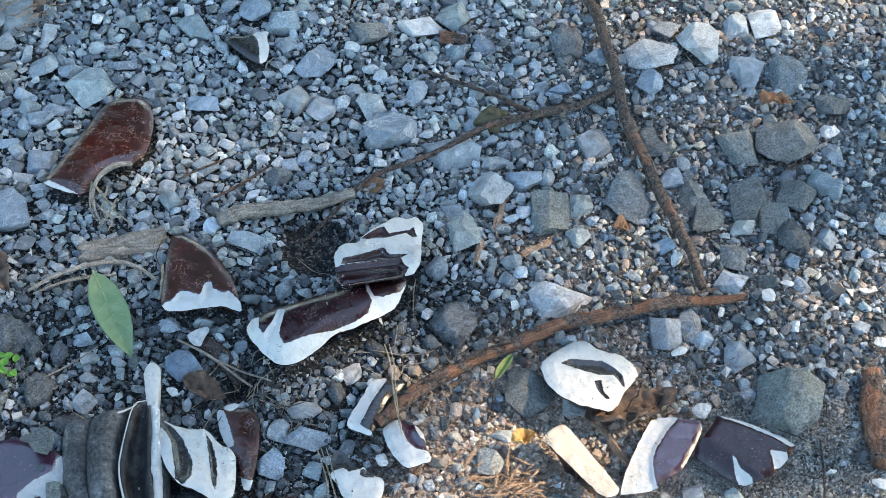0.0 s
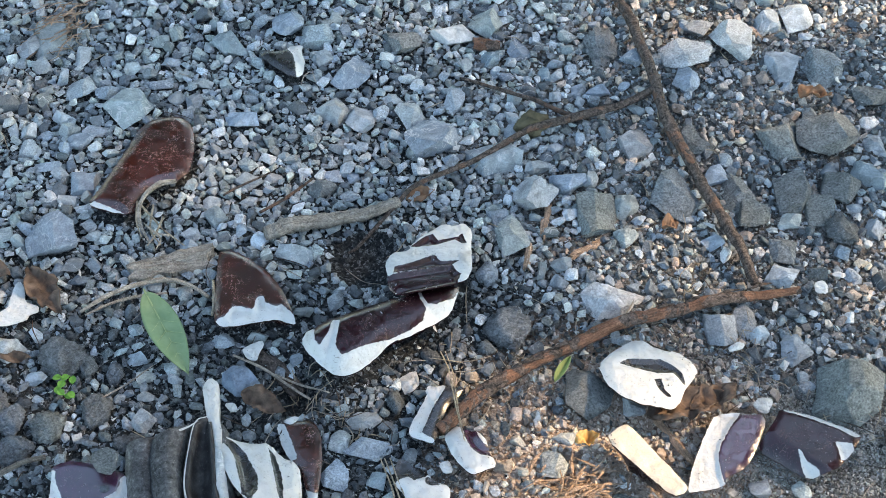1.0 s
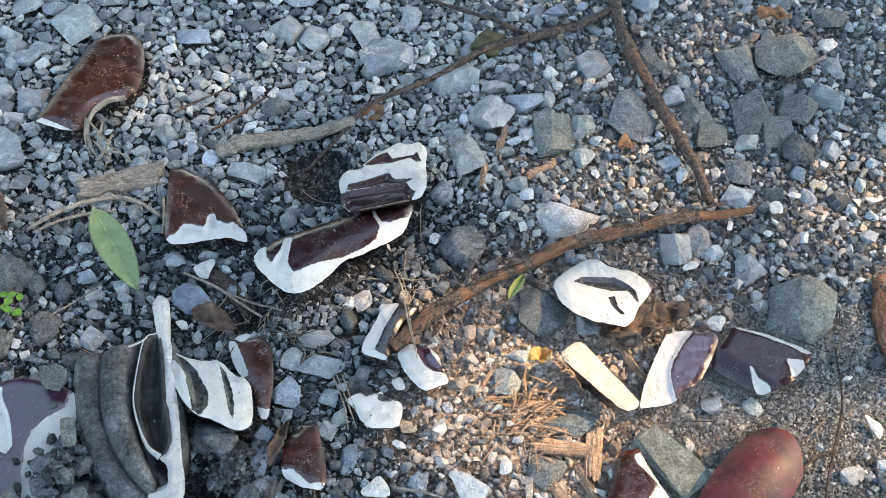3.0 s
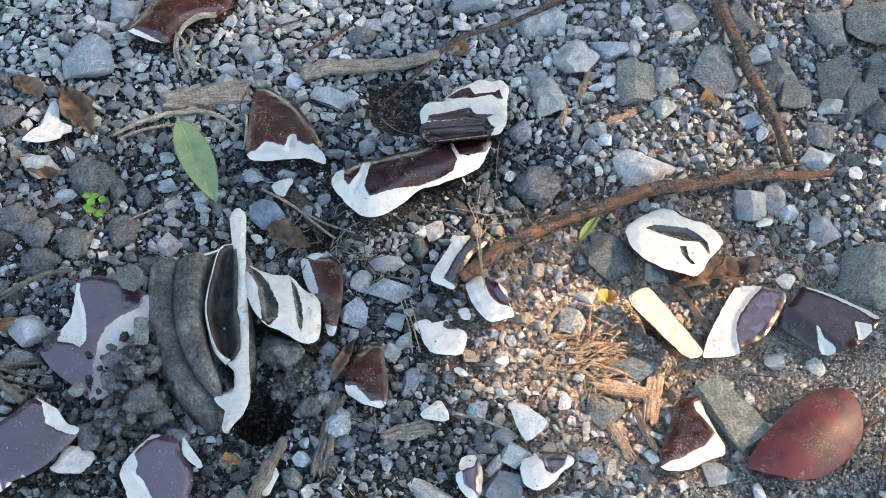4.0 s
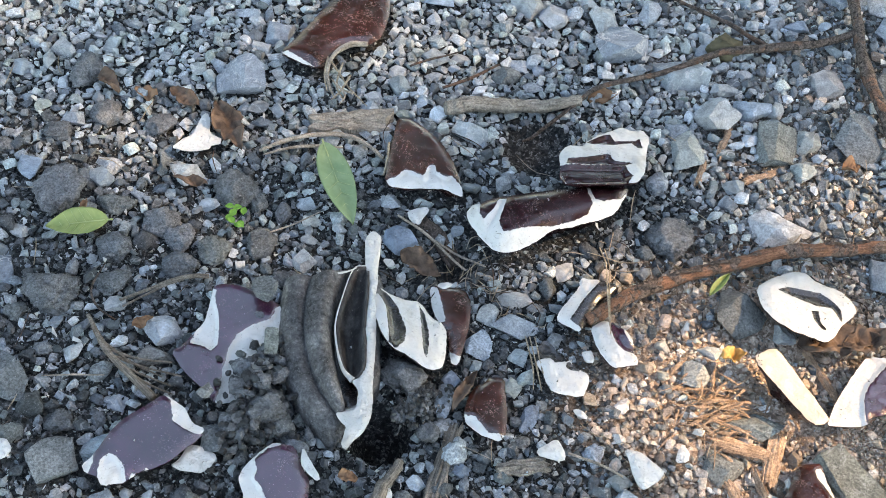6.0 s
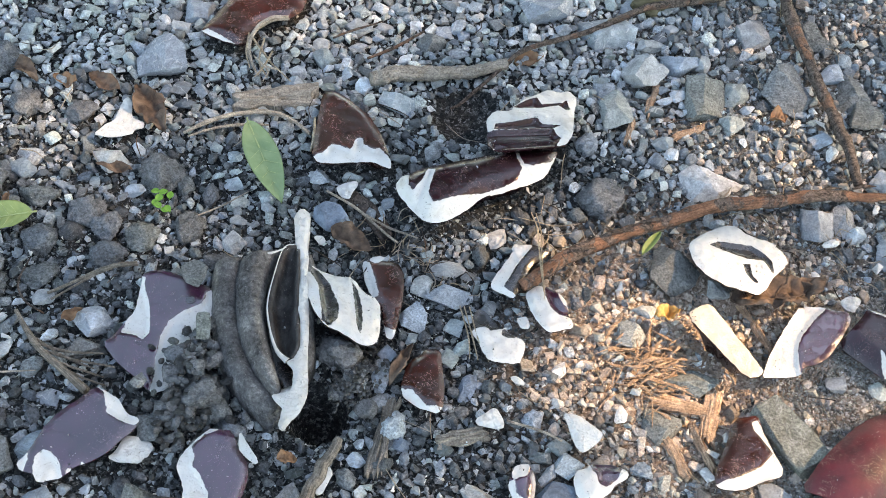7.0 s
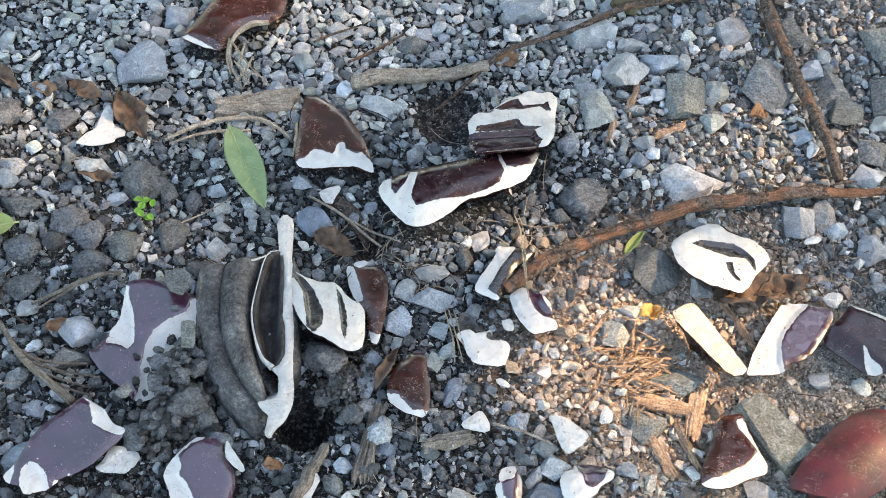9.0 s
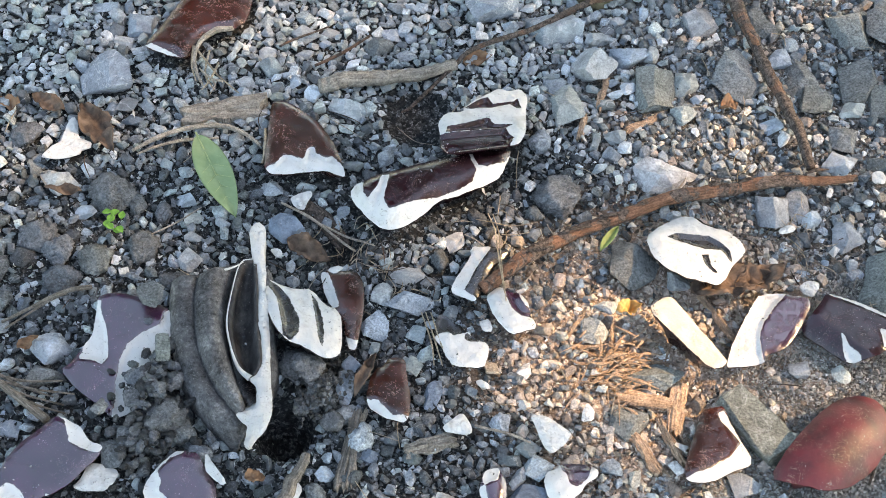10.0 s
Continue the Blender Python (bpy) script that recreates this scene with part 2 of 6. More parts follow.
M_WHITE = porcelain("broken_porcelain", (0.58, 0.58, 0.57), (0.47, 0.46, 0.44))
M_CHIP = porcelain("clean_porcelain_chip", (0.66, 0.66, 0.65), (0.56, 0.555, 0.54))
GLAZE = {
    # brown glaze; purple base and lilac dust carry the reflected sky
    "glaze": glazed("sky_tinted_brown_glaze", (0.046, 0.0095, 0.034), 0.25, 0.35, 0.12, (0.09, 0.075, 0.09), ior=1.8),
    # cream of aged porcelain, with the sun's warmth mixed into the colour
    "cream": glazed("brown_glaze_on_cream", (0.04, 0.016, 0.016), 0.3, 0.1, 0.25, clean=(0.47, 0.42, 0.35), dull=(0.38, 0.325, 0.26)),
    # dark glaze, kept near black to include the unlit depth of grooves
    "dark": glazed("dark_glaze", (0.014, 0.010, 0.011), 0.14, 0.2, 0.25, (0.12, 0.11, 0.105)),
    "plum": glazed("plum_brown_glaze", (0.024, 0.0045, 0.009), 0.2, 0.4, 0.12, (0.09, 0.06, 0.065), spec=0.5),
    "worn": glazed("worn_brown_glaze", (0.055, 0.010, 0.007), 0.25, 1.0, 0.13, (0.085, 0.042, 0.032), 0.35),
    # red base leans slightly purple to stand for the sky's sheen
    "red": glazed("red_brown_glaze", (0.1, 0.005, 0.012), 0.2, 1.0, 0.46, (0.13, 0.06, 0.065), 0.35, 1.6, spec=0.4),
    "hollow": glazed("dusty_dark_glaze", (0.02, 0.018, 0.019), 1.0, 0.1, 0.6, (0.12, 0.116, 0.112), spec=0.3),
}


M_GRIME, t, b = mat("grimy_glaze", 0.75, 0.35)
p = spot(t)
c = ramp(t, calc(t, "ADD", calc(t, "MULTIPLY", nz(t, 35, 5, 0.7, 0.5, p), 0.5), calc(t, "MULTIPLY", nz(t, 260, 6, 0.75, 0.3, p), 0.5)), [(0.38, (0.02, 0.02, 0.021)), (0.47, (0.075, 0.075, 0.078)), (0.55, (0.135, 0.136, 0.14)), (0.64, (0.3, 0.3, 0.3))])
c = mix(t, span(t, nz(t, 700, 2, 0.5, 0.0, p), 0.66, 0.72, 0.0, 0.5), c, (0.4, 0.39, 0.37))
t.links.new(c, b.inputs["Base Color"])
bump(t, b, calc(t, "ADD", nz(t, 90, 5, 0.7, 0.0, p), calc(t, "MULTIPLY", nz(t, 420, 4, 0.7, 0.0, p), 0.5)), 1.0, 0.004)


def wood(name, dark, light, scale=1.0, rough=0.85, patch=None, peel=0.5):
    """Weathered wood or bark, streaked along its own length."""
    m, t, b = mat(name, rough, 0.3)
    uv = t.nodes.new("ShaderNodeUVMap").outputs[0]
    mp = t.nodes.new("ShaderNodeMapping")
    mp.inputs["Scale"].default_value = (7 * scale, 0.32 * scale, 1)
    t.links.new(uv, mp.inputs[0])
    p = spot(t)
    f = nz(t, 3.0, 6, 0.7, 0.5, mp.outputs[0])
    g = nz(t, 60, 6, 0.7, 0.4, p)
    fine = nz(t, 520, 4, 0.7, 0.3, p)
    c = mix(t, span(t, f, 0.36, 0.64), dark, light)
    c = mix(t, span(t, g, 0.38, 0.66), mix(t, 1.0, c, (0.62, 0.61, 0.6), "MULTIPLY"), mix(t, 1.0, c, (1.12, 1.12, 1.12), "MULTIPLY"))
    if patch:
        rough_bark = mix(t, span(t, nz(t, 240, 5, 0.7, 0.8, p), 0.38, 0.62), tuple(0.3 * q for q in patch), tuple(2.4 * q for q in patch))
        c = mix(t, span(t, nz(t, 26, 5, 0.65, 0.6, p), peel - 0.02, peel + 0.02), c, rough_bark)
    c = mix(t, span(t, fine, 0.36, 0.64), mix(t, 1.0, c, (0.62, 0.62, 0.62), "MULTIPLY"), mix(t, 1.0, c, (1.35, 1.35, 1.35), "MULTIPLY"))
    crack = calc(t, "ABSOLUTE", calc(t, "SUBTRACT", nz(t, 2.2, 3, 0.6, 0.4, mp.outputs[0]), 0.5))
    c = mix(t, span(t, crack, 0.007, 0.002, 0.0, 0.6), c, tuple(0.18 * q for q in dark))
    t.links.new(c, b.inputs["Base Color"])
    bump(t, b, calc(t, "ADD", calc(t, "ADD", f, span(t, crack, 0.0, 0.012)), calc(t, "ADD", calc(t, "MULTIPLY", fine, 0.5), calc(t, "MULTIPLY", nz(t, 240, 5, 0.7, 0.8, p), 1.2 if patch else 0.3))), 0.9, 0.002)
    return m


M_BARK = wood("brown_bark", (0.09, 0.055, 0.042), (0.27, 0.165, 0.12), patch=(0.07, 0.056, 0.05), peel=0.42)
M_PEELED = wood("peeled_bark", (0.15, 0.075, 0.048), (0.38, 0.2, 0.13), patch=(0.085, 0.064, 0.055), peel=0.5)
M_GREYWOOD = wood("weathered_grey_wood", (0.25, 0.225, 0.195), (0.4, 0.362, 0.318))
M_ROOT = wood("grey_root", (0.13, 0.115, 0.1), (0.34, 0.3, 0.26))
M_TWIG = wood("pale_twig", (0.34, 0.3, 0.255), (0.64, 0.57, 0.49))
M_STRAW = wood("dry_straw", (0.34, 0.275, 0.2), (0.66, 0.57, 0.44))
M_FIBRE = wood("orange_wood_fibre", (0.36, 0.235, 0.165), (0.68, 0.5, 0.37))


def leafy(name, a, bb, rough=0.55, trans=0.25):
    m, t, b = mat(name, rough, 0.4)
    c = mix(t, span(t, nz(t, 60, 5, 0.65, 0.4, spot(t)), 0.35, 0.68), a, bb)
    t.links.new(c, b.inputs["Base Color"])
    bump(t, b, nz(t, 260, 4, 0.6, 0.5, spot(t)), 0.35, 0.001)
    b.inputs["Transmission Weight"].default_value = 0.0
    return m


M_LEAF = leafy("green_leaf", (0.165, 0.24, 0.115), (0.225, 0.3, 0.155))
M_VEIN = leafy("leaf_vein", (0.28, 0.34, 0.15), (0.33, 0.38, 0.18))
M_YLEAF = leafy("yellow_green_leaf", (0.17, 0.23, 0.075), (0.27, 0.32, 0.12))
M_SPROUT = leafy("bright_sprout", (0.10, 0.26, 0.035), (0.15, 0.34, 0.06))
M_DRY = leafy("dry_brown_leaf", (0.05, 0.033, 0.025), (0.19, 0.13, 0.095), 0.95)
M_RUST = leafy("rust_leaf", (0.12, 0.06, 0.032), (0.3, 0.18, 0.11), 0.9)
M_YELLOW = leafy("yellow_fibre", (0.3, 0.17, 0.05), (0.48, 0.30, 0.11), 0.75)
M_TREE = leafy("tree_leaf", (0.045, 0.085, 0.025), (0.08, 0.13, 0.04), 0.6)


# ---- building helpers ----


def value_noise(x, y, seed=0):
    xi, yi = np.floor(x).astype(int), np.floor(y).astype(int)
    fx, fy = x - xi, y - yi
    fx, fy = fx * fx * (3 - 2 * fx), fy * fy * (3 - 2 * fy)

    def h(a, c):
        n = (a * 374761393 + c * 668265263 + seed * 974711) & 0x7FFFFFFF
        n = ((n ^ (n >> 13)) * 1274126177) & 0x7FFFFFFF
        return ((n ^ (n >> 16)) & 0xFFFF) / 65535.0
    return (h(xi, yi) * (1 - fx) + h(xi + 1, yi) * fx) * (1 - fy) + (h(xi, yi + 1) * (1 - fx) + h(xi + 1, yi + 1) * fx) * fy


def fbm(x, y, octaves=4, seed=0):
    v, a = 0.0, 0.5
    for i in range(octaves):
        v = v + a * (value_noise(x * 2 ** i, y * 2 ** i, seed + i) - 0.5)
        a *= 0.5
    return v


HOLES = [(-0.182, 0.528, 0.027, 0.075), (-0.088, 0.905, 0.04, 0.022), (-0.152, 0.725, 0.022, 0.014)]


def ground_z(x, y):
    x, y = np.asarray(x, float), np.asarray(y, float)
    z = 0.012 * fbm(x * 5, y * 5, 3, 3) + 0.010 * fbm(x * 30, y * 30, 4, 11) - 0.003
    for cx, cy, r, d in HOLES:
        z = z - d * np.exp(-(((x - cx) ** 2 + (y - cy) ** 2) / r ** 2) ** 1.5)
    return z


def mesh_from(name, verts, faces, materials, smooth=False, index=None):
    me = bpy.data.meshes.new(name)
    me.from_pydata([tuple(v) for v in verts], [], [tuple(f) for f in faces])
    for m in materials:
        me.materials.append(m)
    if smooth:
        me.polygons.foreach_set("use_smooth", [True] * len(me.polygons))
    if index is not None:
        me.polygons.foreach_set("material_index", index)
    me.update()
    return me


def part(name, me, parent, label=""):
    ob = new(name, me)
    ob.parent = parent
    return tagged(ob, label) if label else ob


# ---- the ground: one sheet, fine where it is seen, out to the horizon ----
def spread(lo, hi, step):
    core = np.arange(lo, hi, step)
    out = step * np.cumsum(1.32 ** np.arange(1, 40))
    return np.concatenate([(lo - out)[::-1], core, core[-1] + out])


gx, gy = spread(-0.76, 0.64, 0.003), spread(0.34, 1.42, 0.003)
X, Y = np.meshgrid(gx, gy)
fade = 1.0 / (1.0 + (np.maximum(0, np.hypot(X, Y - 0.9) - 3) / 3) ** 2)
Z = (ground_z(X, Y) + 0.0075 * fbm(X * 85, Y * 85, 2, 23) + 0.004 * fbm(X * 220, Y * 220, 1, 29)) * fade
nx_, ny_ = len(gx), len(gy)
ids = np.arange(nx_ * ny_).reshape(ny_, nx_)
quads = np.stack([ids[:-1, :-1], ids[:-1, 1:], ids[1:, 1:], ids[1:, :-1]], -1).reshape(-1, 4)
ground = new("ground", mesh_from("ground", np.stack([X.ravel(), Y.ravel(), Z.ravel()], 1), quads, [M_SOIL], True))
tagged(ground, "dark soil and tan grit under crushed stone", "ground", kind="structure")

# cells of 2 mm where loose gravel may not lie
CX0, CY0, CELL = -0.95, 0.15, 0.002
taken = np.zeros((800, 950), bool)
cellx, celly = np.meshgrid(CX0 + CELL * (np.arange(950) + 0.5), CY0 + CELL * (np.arange(800) + 0.5))


def inside(poly, x, y):
    """Which points lie in the polygon, and how far they are from its edge."""
    poly = np.asarray(poly, float)
    a, b = poly, np.roll(poly, -1, 0)
    hit = np.zeros(np.shape(x), bool)
    far = np.full(np.shape(x), 1e9)
    for (ax, ay), (bx, by) in zip(a, b):
        if ay != by:
            hit ^= ((ay > y) != (by > y)) & (x < (bx - ax) * (y - ay) / (by - ay) + ax)
        ex, ey = bx - ax, by - ay
        k = np.clip(((x - ax) * ex + (y - ay) * ey) / max(ex * ex + ey * ey, 1e-12), 0, 1)
        far = np.minimum(far, np.hypot(x - ax - k * ex, y - ay - k * ey))
    return hit, far


def block(poly):
    global taken
    taken |= inside(poly, cellx, celly)[0]


# ---- porcelain ----
from mathutils.geometry import delaunay_2d_cdt


def rough_outline(poly, step, seed):
    """The outline with corners eased, cut finely and left a little ragged."""
    q = np.asarray(poly, float)
    nxt = np.roll(q, -1, 0)
    q = np.stack([q * 0.8 + nxt * 0.2, q * 0.2 + nxt * 0.8], 1).reshape(-1, 2)
    out = []
    for a, c in zip(q, np.roll(q, -1, 0)):
        n = max(1, int(np.hypot(*(c - a)) / step))
        out += [a + (c - a) * i / n for i in range(n)]
    out = np.array(out)
    out += 1.5 * np.stack([fbm(out[:, 0] / 5 + seed, out[:, 1] / 5, 3, seed), fbm(out[:, 0] / 5, out[:, 1] / 5 + seed, 3, seed + 9)], 1)
    return out


SHARDS = 0
SPECKS = []


def shard(name, label, glaze_kind, at, slope, outline, thick, dome, depth, glaze=(), bare=(), rim=False, crease=None):
    """A broken piece: outline in mm on a slightly tipped plane; bare: where glaze is gone; glaze: where it is left on a broken face."""
    global SHARDS
    SHARDS += 1
    edge = rough_outline(outline, 2.2, SHARDS)
    lo, hi = edge.min(0), edge.max(0)
    cut = 1.7 if glaze else 2.6
    gx, gy = np.meshgrid(np.arange(lo[0], hi[0], cut), np.arange(lo[1], hi[1], cut))
    gx = gx + 0.5 * cut * (np.arange(len(gx)) % 2)[:, None]
    gx, gy = gx.ravel(), gy.ravel()
    ok, far = inside(edge, gx, gy)
    keep = ok & (far > 1.6)
    pts = np.concatenate([edge, np.stack([gx[keep], gy[keep]], 1)])
    n = len(edge)
    co, _, tris, orig, _, _ = delaunay_2d_cdt([Vector(q) for q in pts], [], [list(range(n))], 1, 1e-5)
    xy = np.array([tuple(c) for c in co])
    rim = {}
    for i, o in enumerate(orig):
        for k in o:
            if k < n:
                rim[k] = i
    loop = [rim[k] for k in range(n) if k in rim]
    x, y = xy[:, 0], xy[:, 1]
    _, d = inside(edge, x, y)
    H, L = dome
    if L > 50:
        o = edge - edge.mean(0)
        axes = np.linalg.eigh(o.T @ o)[1]
        reach = np.abs(o @ axes).max(0) * 1.08
        g = (np.stack([x, y], 1) - edge.mean(0)) @ axes / reach
        z = H * (np.sqrt(np.clip(1.15 - (g ** 2).sum(1), 0.02, 2)) - 0.3)
    else:
        z = H * (1 - (1 - np.minimum(d / L, 1)) ** 2) - H * 0.6
    if glaze_kind is None:
        value = np.full(len(xy), 5.0)
    else:
        base = 1.0 if glaze else -1.0
        value = np.full(len(xy), base * 30.0)
        for poly in (glaze or bare):
            hit, far = inside(poly, x, y)
            value = np.where(hit, -base * far, np.where(value * base > 0, base * np.minimum(far, value * base), value))
    if glaze:
        if depth > 0:
            k = np.clip(-value / 6, 0, 1)
            z = z - depth * k * k * (3 - 2 * k)
        else:
            z = z + depth * np.clip(value / 12, 0, 1)
    else:
        z = z - depth * np.clip(value / 3, 0, 1)
    if crease:
        (ax, ay), (bx, by), fall = crease
        away_ = ((bx - ax) * (y - ay) - (by - ay) * (x - ax)) / math.hypot(bx - ax, by - ay)
        z = z - fall * np.maximum(0, np.sqrt(away_ ** 2 + 1.5) - away_) * 0.5
    open_face = np.clip(value / 2, 0, 1)
    z = z + open_face * 3.6 * fbm(x / 9 + SHARDS, y / 9, 4, SHARDS) + 0.3 * fbm(x / 14, y / 14, 2, SHARDS)
    nrm = Vector((-slope[0], -slope[1], 1)).normalized()
    u = Vector((1, 0, slope[0])).normalized()
    v = nrm.cross(u)
    m = Matrix.Translation(at) @ Matrix((u, v, nrm)).transposed().to_4x4()
    top = np.stack([x, y, z], 1) / 1000
    ring = top[loop]
    wob = fbm(ring[:, 0] * 90, ring[:, 1] * 90, 3, SHARDS)
    rows = [ring]
    mid = ring[:, :2].mean(0)
    away = ring[:, :2] - mid
    reach = np.maximum(np.hypot(away[:, 0], away[:, 1]), 1e-4)
    lip = min(thick * 0.1, 1.5) / 1000
    for k, inset in ((0.0, 0.0), (0.4, 0.5), (1.0, 1.0)):
        r = ring.copy()
        pull = np.minimum(inset * 0.95 * thick / 1000, 0.6 * reach) * (1 + 0.8 * wob)
        r[:, :2] = mid + away * (1 - pull / reach)[:, None]
        r[:, 2] = (ring[:, 2] - lip) * (1 - k) + (-thick / 1000) * k
        rows.append(r)
    sv = np.concatenate(rows)
    q = len(loop)
    sf = [(r * q + i, (r + 1) * q + i, (r + 1) * q + (i + 1) % q, r * q + (i + 1) % q) for r in range(3) for i in range(q)]
    sf.append(tuple(range(3 * q, 4 * q))[::-1])
    side = sum((ring[i][0] * ring[(i + 1) % q][1] - ring[(i + 1) % q][0] * ring[i][1]) for i in range(q))
    if side < 0:
        sf = [f[::-1] for f in sf]
    fm = [tuple(f) for f in tris]
    one = fm[0]
    area = (xy[one[1]][0] - xy[one[0]][0]) * (xy[one[2]][1] - xy[one[0]][1]) - (xy[one[2]][0] - xy[one[0]][0]) * (xy[one[1]][1] - xy[one[0]][1])
    if area < 0:
        fm = [f[::-1] for f in fm]
    kind = "porcelain chip" if "chip" in name else "porcelain shard"
    if glaze_kind is None:
        me = mesh_from(name, np.concatenate([top, sv]), fm + [tuple(i + len(top) for i in f) for f in sf], [M_CHIP if name == "white_chip" else M_WHITE], True)
        body = new(name, me)
    else:
        body = new(name)
        face = mesh_from("glaze", top, fm, [GLAZE[glaze_kind]], True)
        a = face.attributes.new("bare", "FLOAT", "POINT")
        a.data.foreach_set("value", value.astype(np.float32))
        part("glazed_face", face, body)
        if rim:
            edge_me = mesh_from("glazed_rim", sv, sf, [GLAZE[glaze_kind]], True)
            a = edge_me.attributes.new("bare", "FLOAT", "POINT")
            a.data.foreach_set("value", np.full(len(sv), -20, np.float32))
            part("glazed_rim", edge_me, body)
        else:
            part("broken_edge", mesh_from("broken_edge", sv, sf, [M_WHITE], True), body, "white broken porcelain edge")
    body.matrix_world = m
    if glaze_kind:
        dirt = np.random.default_rng(SHARDS)
        score = fbm(x / 22 + SHARDS, y / 22, 3, SHARDS) + 0.14 * dirt.normal(size=len(x)) - 0.05 * (d < 5)
        for i in np.argsort(score)[:int(len(x) * (0.035 if glaze_kind == "glaze" else 0.02))]:
            SPECKS.append((*(m @ Vector(top[i])), dirt.uniform(0.0005, 0.0019) ** 1.0))
    tagged(body, label, kind, "broken porcelain pieces")
    block([(m @ Vector((px / 1000, py / 1000, 0)))[:2] for px, py in outline])
    return body

shard("shard", "broken brown-glazed porcelain plate with white chips, half buried in clods", 'glaze', thick=16, dome=(1.5, 6), depth=3,
    at=(-0.344, 0.586, 0.016), slope=(0, 0.06),
    outline=[(-29, 46), (-25, 52), (-8, 55), (15, 50), (35, 44), (42, 39), (45, 27), (47, -1), (42, -34), (28, -63), (10, -72), (-4, -61), (-29, -46), (-46, -29), (-39, -22), (-32, -8), (-26, 11), (-27, 28)],
    bare=[[(-32, 47), (-24, 44), (-23, 34), (-16, 22), (-10, 5), (-6, -13), (-10, -21), (-20, -17), (-32, -17), (-30, 5), (-28, 20), (-30, 36)],
          [(43, 44), (37, 38), (35, 25), (19, 14), (9, 2), (5, -14), (6, -35), (9, -55), (9, -75), (29, -68), (45, -37), (51, -3), (49, 27)]])
shard("shard", "brown-glazed porcelain shard with a white oval chip, under dry twigs", 'glaze', thick=18, dome=(1.5, 8), depth=2,
    at=(-0.381, 0.457, 0.022), slope=(0.03, 0.06),
    outline=[(2, 50), (10, 48), (25, 41), (36, 28), (49, 25), (47, 15), (36, 1), (27, -12), (15, -21), (4, -26), (-2, -36), (-23, -45), (-29, -37), (-41, -36), (-47, -29), (-39, -18), (-33, 5), (-24, 22), (-10, 36)],
    bare=[[(-1, 51), (15, 50), (37, 35), (52, 24), (45, 17), (30, 21), (19, 26), (13, 39), (10, 46)],
          [(-27, -15), (-19, -16), (-9, -24), (-2, -39), (-23, -47), (-30, -35), (-32, -22)],
          [(-49, -30), (-41, -17), (-37, -25), (-38, -39)],
          [(-2, -29), (3, -28), (4, -33), (0, -34)],
          [(8, -22), (12, -21), (14, -26), (9, -26)]])
shard("white_chip", "white porcelain chip lying beside a brown-glazed shard", None, thick=9, dome=(2, 6), depth=0,
    at=(-0.336, 0.456, 0.012), slope=(0, 0),
    outline=[(-9, 14), (4, 14), (20, 9), (16, -4), (8, -11), (-9, -12), (-18, -9), (-12, -1)])
shard("shard", "curved brown-glazed porcelain shard with a wide white broken margin", 'glaze', thick=18, dome=(2, 8), depth=3,
    at=(-0.261, 0.444, 0.02), slope=(0, 0.03),
    outline=[(-8, 41), (-1, 40), (11, 40), (20, 24), (31, 12), (34, -2), (32, -20), (25, -28), (10, -35), (-4, -42), (-14, -37), (-18, -28), (-20, -15), (-29, -2), (-30, 8), (-25, 20), (-16, 32)],
    bare=[[(-7, 44), (0, 39), (-12, 33), (-21, 20), (-15, 10), (-17, 4), (-7, -5), (4, -21), (5, -38), (-5, -44), (-15, -38), (-19, -28), (-22, -15), (-30, -3), (-31, 8), (-27, 21), (-17, 33)]])
shard("white_chip", "thin white porcelain splinter leaning on a brown-glazed shard", None, thick=5, dome=(1, 4), depth=0,
    at=(-0.232, 0.464, 0.028), slope=(0.3, 0),
    outline=[(-12, 20), (-3, 9), (14, -10), (10, -13), (1, -7), (-10, 3)])
shard("ribbed_shard", "white broken porcelain piece with two dark glazed grooves", 'dark', thick=26, dome=(3, 10), depth=2.5,
    at=(-0.174, 0.625, 0.03), slope=(-0.15, -0.3),
    outline=[(-46, 36), (-41, 44), (-24, 38), (-9, 36), (-1, 39), (5, 35), (15, 23), (29, 16), (34, 5), (37, -26), (35, -44), (24, -50), (12, -46), (1, -38), (-13, -35), (-26, -19), (-35, -2)],
    glaze=[[(-44, 45), (-32, 37), (-18, 20), (-5, -8), (-4, -24), (-10, -35), (-18, -28), (-23, -6), (-29, 17), (-40, 34)],
           [(2, 31), (9, 21), (16, -1), (19, -20), (19, -40), (14, -26), (8, 4)]])
shard("shard", "scratched brown-glazed porcelain shard with a white broken side", 'worn', thick=14, dome=(3, 10), depth=3,
    at=(-0.141, 0.651, 0.015), slope=(0, -0.1),
    outline=[(-28, 37), (-21, 39), (7, 42), (16, 26), (19, -6), (18, -33), (16, -51), (9, -49), (0, -16), (-14, -1), (-23, 18)],
    bare=[[(-30, 39), (-21, 37), (-12, 17), (-4, -4), (-12, -6), (-23, 11)],
          [(4, -36), (14, -43), (21, -35), (17, -54), (9, -54)]])
shard("shard", "small red-brown glazed porcelain shard with a white lower edge", 'worn', thick=16, dome=(3, 10), depth=4,
    at=(-0.090, 0.564, 0.018), slope=(0, -0.15),
    outline=[(-3, 35), (11, 36), (14, 20), (20, -6), (21, -32), (14, -35), (-2, -31), (-16, -22), (-20, -13), (-19, 7), (-14, 21), (-7, 26)],
    bare=[[(-22, -12), (-16, -15), (-9, -15), (-3, -22), (6, -30), (22, -29), (17, -37), (-1, -34), (-17, -24)]])
